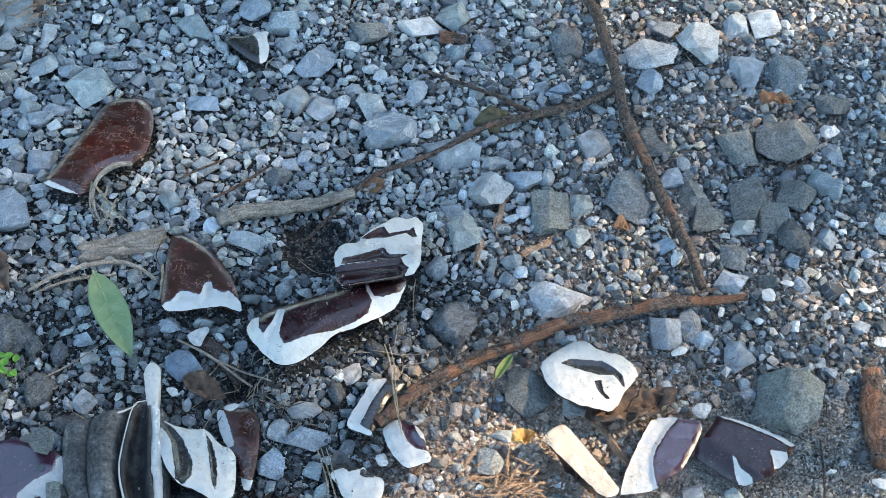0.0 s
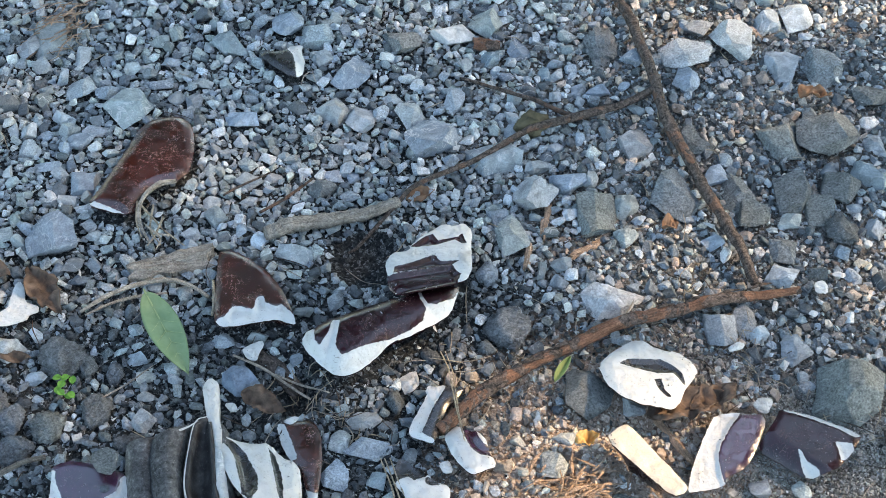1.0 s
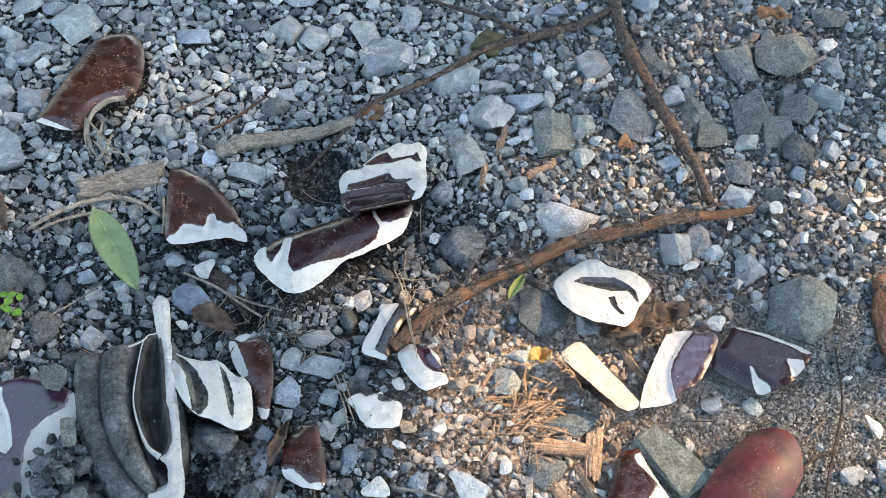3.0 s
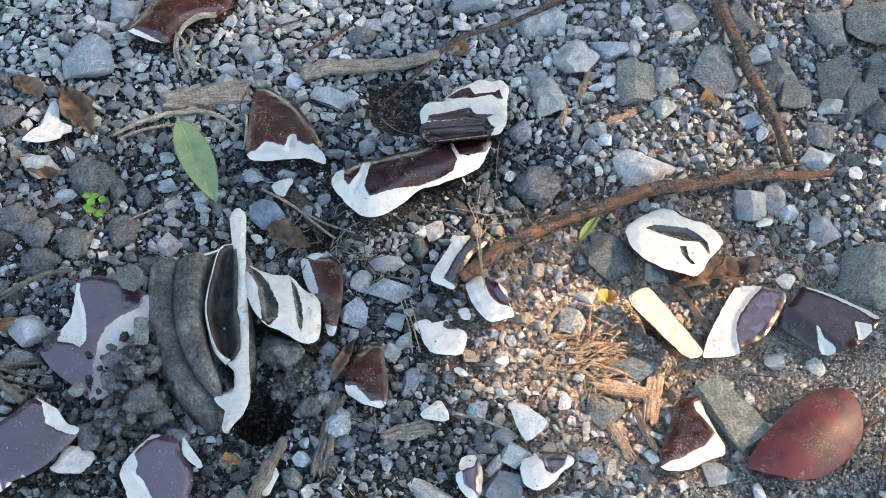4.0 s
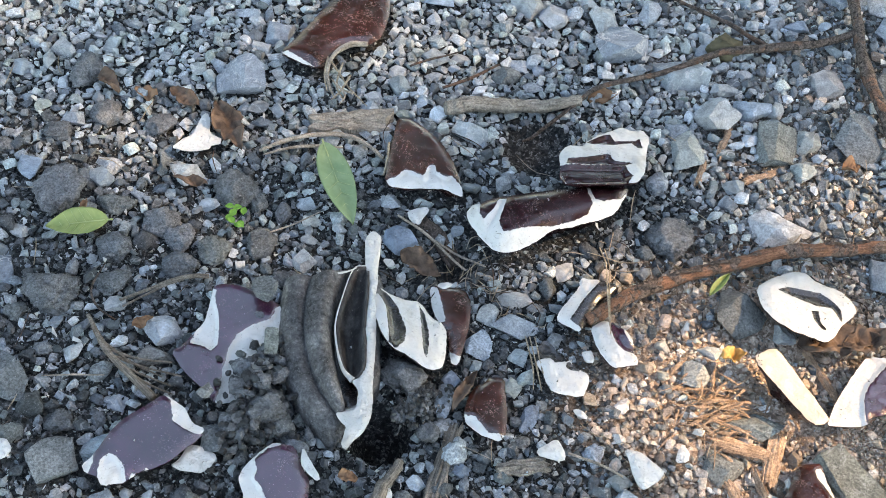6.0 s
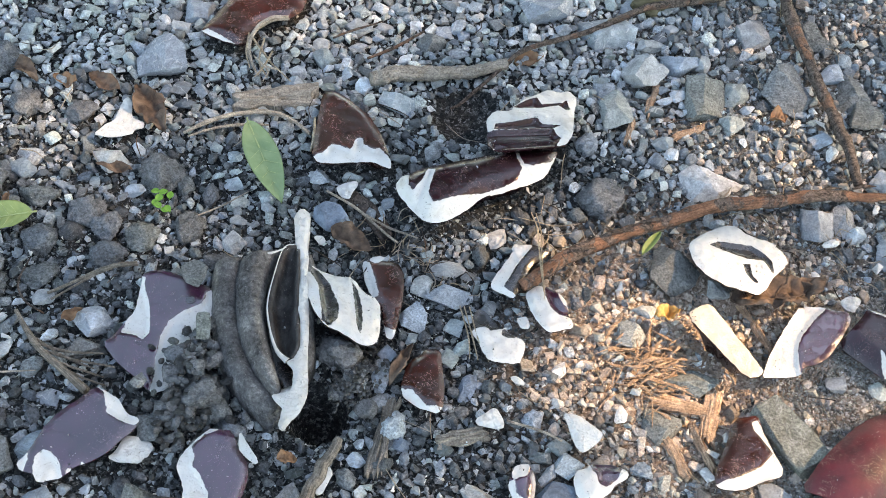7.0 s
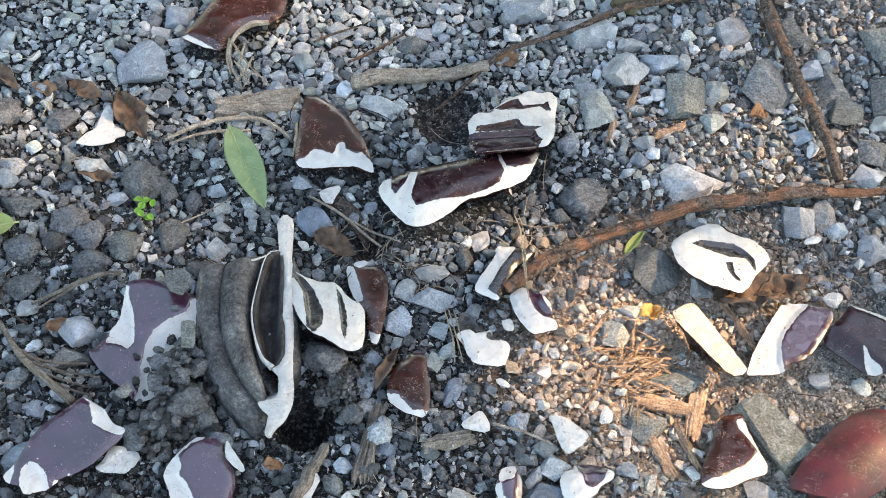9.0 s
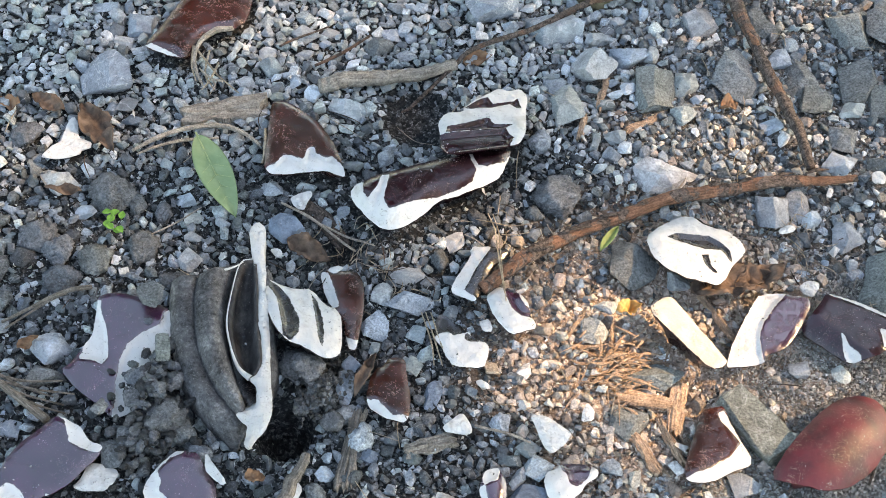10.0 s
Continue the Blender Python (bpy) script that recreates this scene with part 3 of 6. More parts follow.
shard("shard", "white porcelain fragment with a dark glazed corner on gravel", 'dark', thick=13, dome=(2, 6), depth=3,
    at=(-0.030, 0.622, 0.014), slope=(0, -0.05),
    outline=[(-20, 28), (-12, 26), (-2, 14), (4, 7), (8, 10), (13, 4), (29, -2), (29, -16), (25, -29), (-3, -30), (-10, -20), (-16, -8), (-23, -1), (-23, 17)],
    glaze=[[(-21, 30), (-11, 28), (-1, 15), (4, 7), (-5, 3), (-10, 7), (-17, 5), (-24, 0), (-24, 17)],
           [(7, 8), (14, 4), (24, 0), (10, -2), (5, 1)]])
shard("shard", "white hook-shaped porcelain fragment with a narrow red-brown glazed band", 'glaze', thick=15, dome=(3, 8), depth=4,
    at=(0.020, 0.659, 0.016), slope=(0, -0.1),
    outline=[(-26, 14), (-20, 22), (-12, 27), (-4, 24), (8, 20), (14, 12), (18, -5), (23, -15), (21, -21), (11, -24), (0, -30), (-12, -18), (-21, -3)],
    glaze=[[(-9, 28), (4, 26), (7, 13), (11, 6), (22, 1), (22, -9), (8, -8), (-1, 0), (-7, 14)]])
shard("shard", "dark-glazed porcelain fragment with a white broken stripe under a stick", 'dark', thick=17, dome=(3, 8), depth=2,
    at=(-0.016, 0.697, 0.018), slope=(0, 0.0),
    outline=[(-2, 31), (11, 32), (31, 30), (24, 17), (13, 8), (7, -14), (0, -33), (-5, -32), (-23, -25), (-25, -20), (-19, -5), (-10, 14)],
    bare=[[(-2, 34), (13, 31), (-1, 5), (-8, -13), (-12, -23), (0, -29), (1, -35), (-6, -35), (-26, -27), (-21, -5), (-11, 16)]])
shard("shard", "large crescent of brown-glazed porcelain with a thick white broken rim", 'plum', thick=34, dome=(7, 20), depth=-7, rim=True,
    at=(-0.081, 0.786, 0.035), slope=(0, -0.05),
    outline=[(-68, -7), (-63, 0), (-57, -1), (-47, 8), (-14, 24), (20, 39), (54, 50), (92, 59), (90, 47), (83, 26), (64, 10), (48, -3), (20, -17), (5, -35), (-15, -51), (-29, -54), (-45, -44), (-62, -25), (-67, -15)],
    glaze=[[(-56, 3), (-47, 11), (-14, 27), (20, 41), (48, 50), (51, 35), (57, 23), (54, 9), (43, -1), (21, -14), (-7, -26), (-20, -34), (-27, -37), (-33, -25), (-30, 9), (-38, 9), (-41, -10), (-49, -25), (-54, -18)],
           [(51, 53), (95, 62), (86, 40), (68, 29), (59, 28), (53, 40)]])
shard("ribbed_shard", "white broken porcelain piece with dark glazed grooves and a brown rim", 'plum', thick=38, dome=(3, 10), depth=4,
    at=(-0.019, 0.878, 0.04), slope=(0, -0.25),
    outline=[(-48, -20), (-42, 0), (-22, 7), (-22, 15), (-11, 29), (3, 43), (15, 53), (25, 49), (37, 55), (45, 41), (43, 13), (43, -23), (37, -43), (29, -47), (-37, -65), (-43, -57), (-45, -35)],
    glaze=[[(-22, 12), (-14, 20), (-4, 30), (2, 32), (8, 20), (30, 28), (34, 34), (38, 17), (33, 15), (26, 22), (5, 12), (-16, 8)],
           [(-38, -26), (-20, -18), (3, -5), (10, -16), (30, -13), (22, -21), (-39, -36)],
           [(-48, -40), (22, -21), (26, -31), (31, -36), (26, -49), (-37, -69), (-46, -57)]])
shard("shard", "fan-shaped brown-glazed porcelain shard with a jagged white lower edge", 'worn', thick=18, dome=(3, 10), depth=3, rim=True,
    at=(-0.206, 0.833, 0.02), slope=(0, -0.15),
    outline=[(-42, 68), (-30, 73), (-9, 60), (12, 41), (29, 17), (42, -12), (50, -34), (46, -36), (30, -28), (13, -32), (-10, -38), (-27, -40), (-34, -33), (-36, -11), (-39, 20)],
    bare=[[(-32, -34), (-23, -29), (-17, -16), (-8, -16), (5, -20), (6, -2), (13, 0), (16, -9), (28, -15), (33, -11), (39, -17), (47, -24), (54, -37), (47, -40), (31, -32), (14, -36), (-9, -42), (-29, -44)]])
shard("shard", "large oval brown-glazed porcelain shard, scratched, lying on crushed stone", 'worn', thick=19, dome=(5, 14), depth=2, rim=True,
    at=(-0.343, 1.017, 0.02), slope=(0, -0.1),
    outline=[(-14, 72), (4, 86), (28, 89), (44, 72), (51, 43), (53, 10), (50, -13), (39, -25), (21, -30), (8, -40), (1, -57), (-3, -80), (-25, -74), (-52, -66), (-46, -46), (-36, -14), (-25, 27)],
    bare=[[(-53, -63), (-45, -62), (-22, -72), (-3, -81), (-6, -88), (-27, -78)]])
shard("shard", "small dark-glazed porcelain shard with a white broken end", 'dark', thick=14, dome=(4, 10), depth=2,
    at=(-0.194, 1.202, 0.016), slope=(0, -0.1),
    outline=[(-35, 4), (-30, 15), (-9, 16), (8, 32), (16, 32), (15, 14), (21, -3), (20, -26), (13, -37), (2, -32), (-20, -12)],
    bare=[[(-4, 18), (7, 35), (19, 36), (17, 14), (23, -3), (23, -29), (13, -40), (9, -11), (5, 5)]])
shard("white_chip", "white flat star-shaped porcelain chip beside a dry leaf", None, thick=8, dome=(1, 5), depth=0,
    at=(-0.446, 0.822, 0.012), slope=(0, 0),
    outline=[(-26, -22), (-19, -10), (-10, -1), (-9, 16), (-7, 32), (-3, 33), (3, 22), (7, 7), (13, 4), (22, 2), (22, -6), (14, -9), (13, -17), (-3, -23), (-18, -24)])
shard("white_chip", "small white porcelain chip among twigs", None, thick=9, dome=(2, 6), depth=0,
    at=(-0.198, 0.771, 0.012), slope=(0, 0),
    outline=[(-12, 2), (-3, 9), (7, 13), (10, 8), (5, -3), (4, -12), (-3, -12), (-9, -5)])
shard("white_chip", "white triangular porcelain chip on dark gravel", None, thick=11, dome=(2, 6), depth=0,
    at=(-0.025, 0.533, 0.014), slope=(0, 0),
    outline=[(-14, -2), (-6, 6), (3, 14), (9, 7), (14, -5), (8, -8), (-5, -7), (-11, -6)])
shard("white_chip", "white pointed porcelain chip on dark gravel", None, thick=11, dome=(2, 6), depth=0,
    at=(0.059, 0.533, 0.014), slope=(0, 0),
    outline=[(-20, 17), (-5, 17), (3, 13), (11, 7), (19, 2), (15, -7), (5, -17), (0, -20), (-6, -13), (-10, -5), (-14, 6)])
shard("white_chip", "small white porcelain splinter on tan grit", None, thick=9, dome=(2, 5), depth=0,
    at=(0.093, 0.557, 0.012), slope=(0, 0),
    outline=[(-1, 11), (6, 4), (5, -7), (-6, -9), (-5, 2)])
shard("shard", "small dark-glazed porcelain shard with white chipped ends", 'glaze', thick=14, dome=(4, 10), depth=3,
    at=(0.009, 0.476, 0.016), slope=(0, 0.04),
    outline=[(-7, 16), (0, 19), (5, 18), (12, 5), (12, -13), (9, -22), (-1, -21), (-10, -9), (-12, -1), (-9, 10)],
    bare=[[(-10, 16), (1, 22), (6, 16), (4, 7), (-6, 2), (-9, 3)],
          [(-14, -1), (-7, 2), (-4, -11), (6, -17), (11, -23), (-2, -23), (-11, -12)]])
shard("shard", "rounded white porcelain fragment with a red-brown glazed corner", 'glaze', thick=14, dome=(5, 12), depth=2,
    at=(0.077, 0.489, 0.016), slope=(0, 0),
    outline=[(-24, -5), (-21, 6), (-12, 10), (-10, 14), (5, 17), (18, 15), (25, 11), (24, 5), (14, -2), (9, -11), (0, -20), (-10, -23), (-19, -18)],
    glaze=[[(-10, 15), (5, 19), (19, 16), (16, 4), (9, -4), (4, -7), (-2, -4), (-4, 4), (-8, 8)]])
shard("ribbed_shard", "white broken porcelain piece with a dark eye-shaped glazed groove", 'dark', thick=28, dome=(4, 14), depth=2.5,
    at=(0.203, 0.737, 0.03), slope=(0, -0.2),
    outline=[(-55, 13), (-37, 33), (-14, 48), (-2, 49), (9, 39), (29, 31), (39, 21), (45, 5), (37, -8), (28, -18), (21, -35), (12, -46), (-2, -44), (-21, -39), (-39, -27), (-50, -11)],
    glaze=[[(-34, 12), (-24, 18), (8, 18), (21, 8), (27, -1), (29, -17), (25, -13), (18, -1), (4, -2), (-13, 3)],
           [(-2, -10), (5, -9), (6, -23), (12, -33), (7, -34), (0, -22)],
           [(-8, 51), (-1, 51), (10, 41), (26, 31), (17, 31), (4, 36)]])
shard("porcelain_bar", "cream-white straight porcelain bar lying in a sunlit patch", 'cream', thick=26, dome=(1, 4), depth=0, rim=True,
    at=(0.187, 0.640, 0.03), slope=(0, -0.1),
    outline=[(-40, 25), (-20, 42), (-15, 41), (6, 10), (32, -28), (29, -35), (16, -40), (-10, -10)],
    bare=[[(-70, 70), (70, 70), (70, -70), (-70, -70)]])
shard("shard", "porcelain fragment, half white fracture and half brown glaze", 'glaze', thick=20, dome=(1.5, 6), depth=4,
    at=(0.267, 0.657, 0.022), slope=(0, 0.02),
    outline=[(-7, 40), (16, 40), (24, 38), (38, 39), (41, 30), (31, 9), (19, -12), (8, -23), (-8, -29), (-10, -38), (-43, -44), (-45, -41), (-38, -18), (-21, 16)],
    bare=[[(-6, 42), (18, 40), (4, 23), (-7, 6), (-12, -8), (-12, -23), (-9, -41), (-46, -47), (-47, -41), (-39, -17), (-22, 17)]])
shard("shard", "folded red-brown glazed porcelain shard with white chipped edges", 'plum', thick=28, dome=(2, 8), depth=2, crease=((-42, 12), (4, -26), 0.6),
    at=(0.346, 0.666, 0.026), slope=(0.05, 0.03),
    outline=[(-23, 34), (-2, 30), (29, 17), (51, 4), (44, -6), (34, -19), (18, -32), (-7, -38), (-31, -19), (-50, -5), (-38, 12), (-28, 25)],
    bare=[[(-23, 36), (-2, 33), (29, 19), (54, 4), (43, 1), (26, 12), (-3, 25), (-19, 31)],
          [(22, -3), (39, -5), (40, -14), (25, -25), (24, -11)],
          [(-14, -10), (-11, -13), (-7, -22), (3, -31), (4, -38), (-7, -40), (-12, -28)]])
shard("shard", "triangular brown-glazed porcelain shard with a broad white broken edge", 'worn', thick=18, dome=(4, 12), depth=3,
    at=(0.207, 0.533, 0.02), slope=(0, -0.15),
    outline=[(-10, 36), (0, 40), (11, 44), (15, 26), (22, 12), (30, -5), (30, -19), (12, -27), (-8, -39), (-29, -39), (-31, -31), (-25, -9), (-16, 17)],
    bare=[[(4, 33), (11, 37), (19, 22), (29, 10), (33, -5), (32, -19), (12, -28), (-8, -42), (-32, -42), (-31, -37), (-8, -27), (10, -15), (22, 2), (15, 13), (6, 24)]])
shard("dome_shard", "large domed red-brown glazed porcelain piece, scratched and glossy", 'red', thick=14, dome=(34, 60), depth=1, rim=True,
    at=(0.318, 0.540, 0.012), slope=(0, 0),
    outline=[(-65, -35), (-47, -6), (-18, 27), (5, 47), (28, 56), (42, 47), (47, 24), (45, 2), (28, -22), (5, -40), (-21, -47), (-45, -43)])
shard("white_chip", "small white porcelain chip beside a folded shard", None, thick=12, dome=(2, 5), depth=0,
    at=(0.311, 0.711, 0.016), slope=(0, 0),
    outline=[(-11, 0), (-3, 8), (9, 8), (10, 2), (2, -11), (-6, -8)])
shard("white_chip", "small white porcelain chip on dirt", None, thick=9, dome=(2, 5), depth=0,
    at=(0.280, 0.737, 0.012), slope=(0, 0),
    outline=[(-6, 8), (1, 10), (6, -2), (2, -11), (-3, -4)])
shard("white_chip", "small white porcelain chip lying on a grey stone", None, thick=6, dome=(2, 5), depth=0,
    at=(0.294, 0.777, 0.02), slope=(0, 0),
    outline=[(-9, -1), (3, 7), (10, 4), (5, -3), (-8, -7)])
shard("white_chip", "white porcelain splinter on fine grit", None, thick=9, dome=(2, 5), depth=0,
    at=(0.447, 0.598, 0.012), slope=(0, 0),
    outline=[(-8, 15), (6, 4), (7, -6), (0, -14), (-5, 1)])
shard("white_chip", "small white porcelain chip beside a dark stone", None, thick=9, dome=(2, 5), depth=0,
    at=(-0.004, 0.641, 0.012), slope=(0, 0),
    outline=[(-8, 4), (3, 8), (6, -5), (-2, -7)])
shard("white_chip", "tiny white porcelain chip on dark gravel", None, thick=9, dome=(2, 5), depth=0,
    at=(-0.004, 0.578, 0.012), slope=(0, 0),
    outline=[(-8, 3), (-3, 5), (7, 0), (6, -4), (-1, -4)])
shard("white_chip", "white porcelain chip on dark gravel near a grey stone", None, thick=9, dome=(2, 5), depth=0,
    at=(-0.508, 0.428, 0.012), slope=(0, 0),
    outline=[(-16, -7), (-8, 8), (4, 13), (14, 4), (9, -7), (-3, -11)])


# the piece with three curved ribs, standing on its broken edge
def strip(rows, n):
    """Smooth curves through a few points."""
    out = []
    for r in rows:
        r = np.array(r, float)
        t0, t1 = np.linspace(0, 1, len(r)), np.linspace(0, 1, n)
        p = np.concatenate([[2 * r[0] - r[1]], r, [2 * r[-1] - r[-2]]])
        k = np.minimum((t1 * (len(r) - 1)).astype(int), len(r) - 2)
        f = (t1 * (len(r) - 1) - k)[:, None]
        a, b_, c, d = p[k], p[k + 1], p[k + 2], p[k + 3]
        out.append(0.5 * (2 * b_ + (c - a) * f + (2 * a - 5 * b_ + 4 * c - d) * f ** 2 + (3 * b_ - a - 3 * c + d) * f ** 3))
    return np.array(out)


RIB_OUTER = [(-0.3078, 0.6654, 0.004), (-0.3050, 0.6369, 0.004), (-0.2961, 0.5987, 0.004), (-0.2821, 0.5629, 0.004), (-0.2641, 0.5347, 0.004), (-0.2419, 0.5135, 0.004), (-0.2185, 0.4963, 0.002)]
RIB_GROOVE = [(-0.2820, 0.6672, 0.014), (-0.2802, 0.6346, 0.014), (-0.2721, 0.5967, 0.014), (-0.2577, 0.5642, 0.014), (-0.2402, 0.5392, 0.013), (-0.2256, 0.5254, 0.013), (-0.2111, 0.5145, 0.010)]
RIB_WALL = [(-0.2490, 0.6784, 0.018), (-0.2530, 0.6488, 0.019), (-0.2513, 0.6180, 0.019), (-0.2455, 0.5917, 0.020), (-0.2352, 0.5653, 0.019), (-0.2259, 0.5450, 0.017), (-0.2179, 0.5277, 0.014)]
CUP_RIM = [(-0.2326, 0.6809, 0.033), (-0.2426, 0.6740, 0.034), (-0.2455, 0.6429, 0.034), (-0.2448, 0.6097, 0.034), (-0.2373, 0.5846, 0.034), (-0.2266, 0.5635, 0.033), (-0.2142, 0.5538, 0.032)]
CUP_RIGHT = [(-0.2273, 0.6754, 0.034), (-0.2217, 0.6502, 0.034), (-0.2183, 0.6264, 0.034), (-0.2136, 0.6033, 0.034), (-0.2086, 0.5838, 0.034), (-0.2062, 0.5670, 0.034), (-0.2101, 0.5573, 0.033)]


def sheet(name, grid, material, parent, label, thick=0.003):
    """A curved wall through a grid of points."""
    q, n = grid.shape[:2]
    ids = np.arange(q * n).reshape(q, n)
    f = np.stack([ids[:-1, :-1], ids[:-1, 1:], ids[1:, 1:], ids[1:, :-1]], -1)[..., ::-1].reshape(-1, 4)
    me = mesh_from(name, grid.reshape(-1, 3), f, [material], True)
    a = me.attributes.new("bare", "FLOAT", "POINT")
    a.data.foreach_set("value", np.full(q * n, -20, np.float32))
    ob = part(name, me, parent, label)
    m = ob.modifiers.new("thick", "SOLIDIFY")
    m.thickness, m.offset = thick, -1
    return ob


def ribbed_piece():
    n = 110
    outer, groove, wall, rim, right = strip([RIB_OUTER, RIB_GROOVE, RIB_WALL, CUP_RIM, CUP_RIGHT], n)
    s = np.linspace(0, 1, n)
    body = tagged(new("ribbed_shard"), "large dirty dark-glazed porcelain piece with curved ribs and white spine", "porcelain shard", "broken porcelain pieces")

    def grime(x, y):
        return 0.005 * fbm(x * 60, y * 60, 3, 5) + 0.0028 * fbm(x * 240, y * 240, 3, 6)

    def rib(a, b_, high, drop_a, drop_b):
        rows = [a + np.array((0.002, 0, -drop_a))]
        for f in np.linspace(0, 1, 14):
            q = a * (1 - f) + b_ * f
            q = q + np.column_stack([0 * s, 0 * s, high * math.sin(math.pi * f) ** 0.5 * np.clip(np.minimum(s / 0.05, (1 - s) / 0.07), 0.35, 1) + grime(q[:, 0], q[:, 1])])
            rows.append(q)
        rows.append(rows[-1] + np.array((0.002, 0, -drop_b)))
        return np.array(rows)
    sheet("rib", rib(outer, groove, 0.017, 0.02, 0.004), M_GRIME, body, "dirty dark grey curved rib")
    sheet("rib", rib(groove, wall, 0.019, 0.004, 0.022), M_GRIME, body, "dirty dark grey curved rib")
    grid = []
    for f in np.linspace(0, 1, 14):
        q = rim * (1 - f) + right * f
        k = math.sin(math.pi * f ** 0.8) ** 0.7 * np.sin(math.pi * np.clip(0.02 + 0.96 * s, 0, 1)) ** 0.45
        grid.append(q + np.column_stack([0 * s, 0 * s, -0.020 * k + 0.25 * grime(q[:, 0], q[:, 1])]))
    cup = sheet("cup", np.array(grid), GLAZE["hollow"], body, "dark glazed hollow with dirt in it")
    # flat dark sheet added under the cup, standing for the unlit void there
    under = np.array([wall * (1 - f) + right * f for f in np.linspace(-0.1, 1, 6)])
    under[:, :, 2] = 0.006
    under[:, -20:, 0] += 0.006
    sheet("inner_wall", under, GLAZE["dark"], body, "dark sheet added for the unlit void below the hollow")
    # bare broken rims
    tube("cup_rim", [tuple(q[:2]) for q in rim[::6]], [0.7, 0.6, 0.5, 0.7, 1.1, 1.9, 2.8], M_WHITE, "thin white broken rim", parent=body, zs=[0.033, 0.0345, 0.0345, 0.034, 0.032], seed=81, sides=8, knots=0.25)
    tube("broken_lip", [(-0.2744, 0.6650), (-0.2612, 0.6649), (-0.2494, 0.6689), (-0.2398, 0.6757)], [0.7, 1.1, 1.1, 0.8], M_WHITE, "thin white broken lip", parent=body, zs=[0.029, 0.033, 0.034, 0.034], seed=82, sides=6, knots=0.25)
    spine = shard("spine", "", None, at=(-0.213, 0.587, 0.034), slope=(0, 0), thick=13, dome=(2, 4), depth=0, outline=[
        (-28, 128), (-21, 138), (-12, 132), (-9, 113), (-9, 100), (-3, 76), (-4, 67), (2, 46), (8, 20), (13, -8), (17, -33), (22, -54), (23, -70), (19, -84), (13, -92), (9, -102), (4, -100),
        (3, -87), (4, -80), (-5, -74), (-9, -69), (0, -65), (8, -62), (7, -48), (4, -39), (-3, -34), (5, -28), (5, -15), (1, 13), (-4, 24), (-7, 42), (-9, 60), (-13, 84), (-20, 94), (-23, 108)])
    spine.parent = body
    del spine["category"], spine["group"]
    tagged(spine, "white upright broken spine")
    foot = np.array([right + np.array((0.004, 0, -0.008)), right + np.array((0.007, 0, -0.02)), right + np.array((0.008, 0, -0.042))])
    sheet("outer_wall", foot, M_GRIME, body, "dirty wall under the spine", 0.006)
    rng = np.random.default_rng(4)
    for k in range(26):
        q = rng.normal((-0.2255, 0.611), (0.004, 0.014))
        bm = hull(rng, 9, 0.2)
        me = bpy.data.meshes.new("crumb")
        bm.to_mesh(me)
        bm.free()
        me.materials.append(M_GRITTAN if k % 3 else M_GRIT)
        ob = new("crumb", me)
        ob.parent = cup
        ob.matrix_world = pose(q[0], q[1], 0.0155 + rng.uniform(0, 0.002), *rng.uniform(0, 360, 3)) @ Matrix.Scale(rng.uniform(0.002, 0.0048), 4)
    block([tuple(q[:2]) for q in outer[::8]] + [tuple(q[:2]) for q in right[::-8]])


# ---- stones ----
def hull(rng, n, square=0.5):
    """A broken lump as a convex hull, about one across."""
    p = rng.normal(size=(n, 3))
    p /= np.linalg.norm(p, axis=1)[:, None]
    box = np.sign(p) * np.abs(p) ** (1 - square)
    box /= np.abs(box).max(1)[:, None] ** square
    p = box * rng.uniform(0.82, 1.0, (n, 1)) * 0.5
    bm = bmesh.new()
    for q in p:
        bm.verts.new(q)
    r = bmesh.ops.convex_hull(bm, input=bm.verts)
    bmesh.ops.delete(bm, geom=list({g for g in r["geom_interior"] + r["geom_unused"] if isinstance(g, bmesh.types.BMVert)}), context="VERTS")
    bmesh.ops.recalc_face_normals(bm, faces=bm.faces)
    return bm


def unit(bm):
    co = np.array([v.co[:] for v in bm.verts])
    lo, hi = co.min(0), co.max(0)
    for v in bm.verts:
        v.co = Vector((np.array(v.co) - (lo + hi) / 2) / (hi - lo))


def cut_block(rng, cuts, bevel=0.0, near=0.42, far=0.8, twist=0.8):
    """A block with corners and edges split off along flat planes, one across each way."""
    bm = bmesh.new()
    bmesh.ops.create_cube(bm, size=1.0)
    bmesh.ops.rotate(bm, verts=bm.verts, matrix=Euler(rng.uniform(-twist, twist, 3)).to_matrix())
    for k in range(cuts):
        n = Vector(rng.normal(size=3)).normalized()
        if k < 2:
            n.z = abs(n.z) + 0.5
            n.normalize()
        reach = max(v.co.dot(n) for v in bm.verts)
        bmesh.ops.bisect_plane(bm, geom=bm.verts[:] + bm.edges[:] + bm.faces[:], plane_co=n * reach * rng.uniform(near, far), plane_no=n, clear_outer=True)
        bmesh.ops.holes_fill(bm, edges=[e for e in bm.edges if e.is_boundary])
    unit(bm)
    if bevel:
        bmesh.ops.dissolve_degenerate(bm, dist=0.02, edges=bm.edges)
        bmesh.ops.bevel(bm, geom=list(bm.edges), offset=bevel, segments=1, affect="EDGES", profile=0.6, clamp_overlap=True)
    bmesh.ops.triangulate(bm, faces=bm.faces)
    bmesh.ops.recalc_face_normals(bm, faces=bm.faces)
    return bm


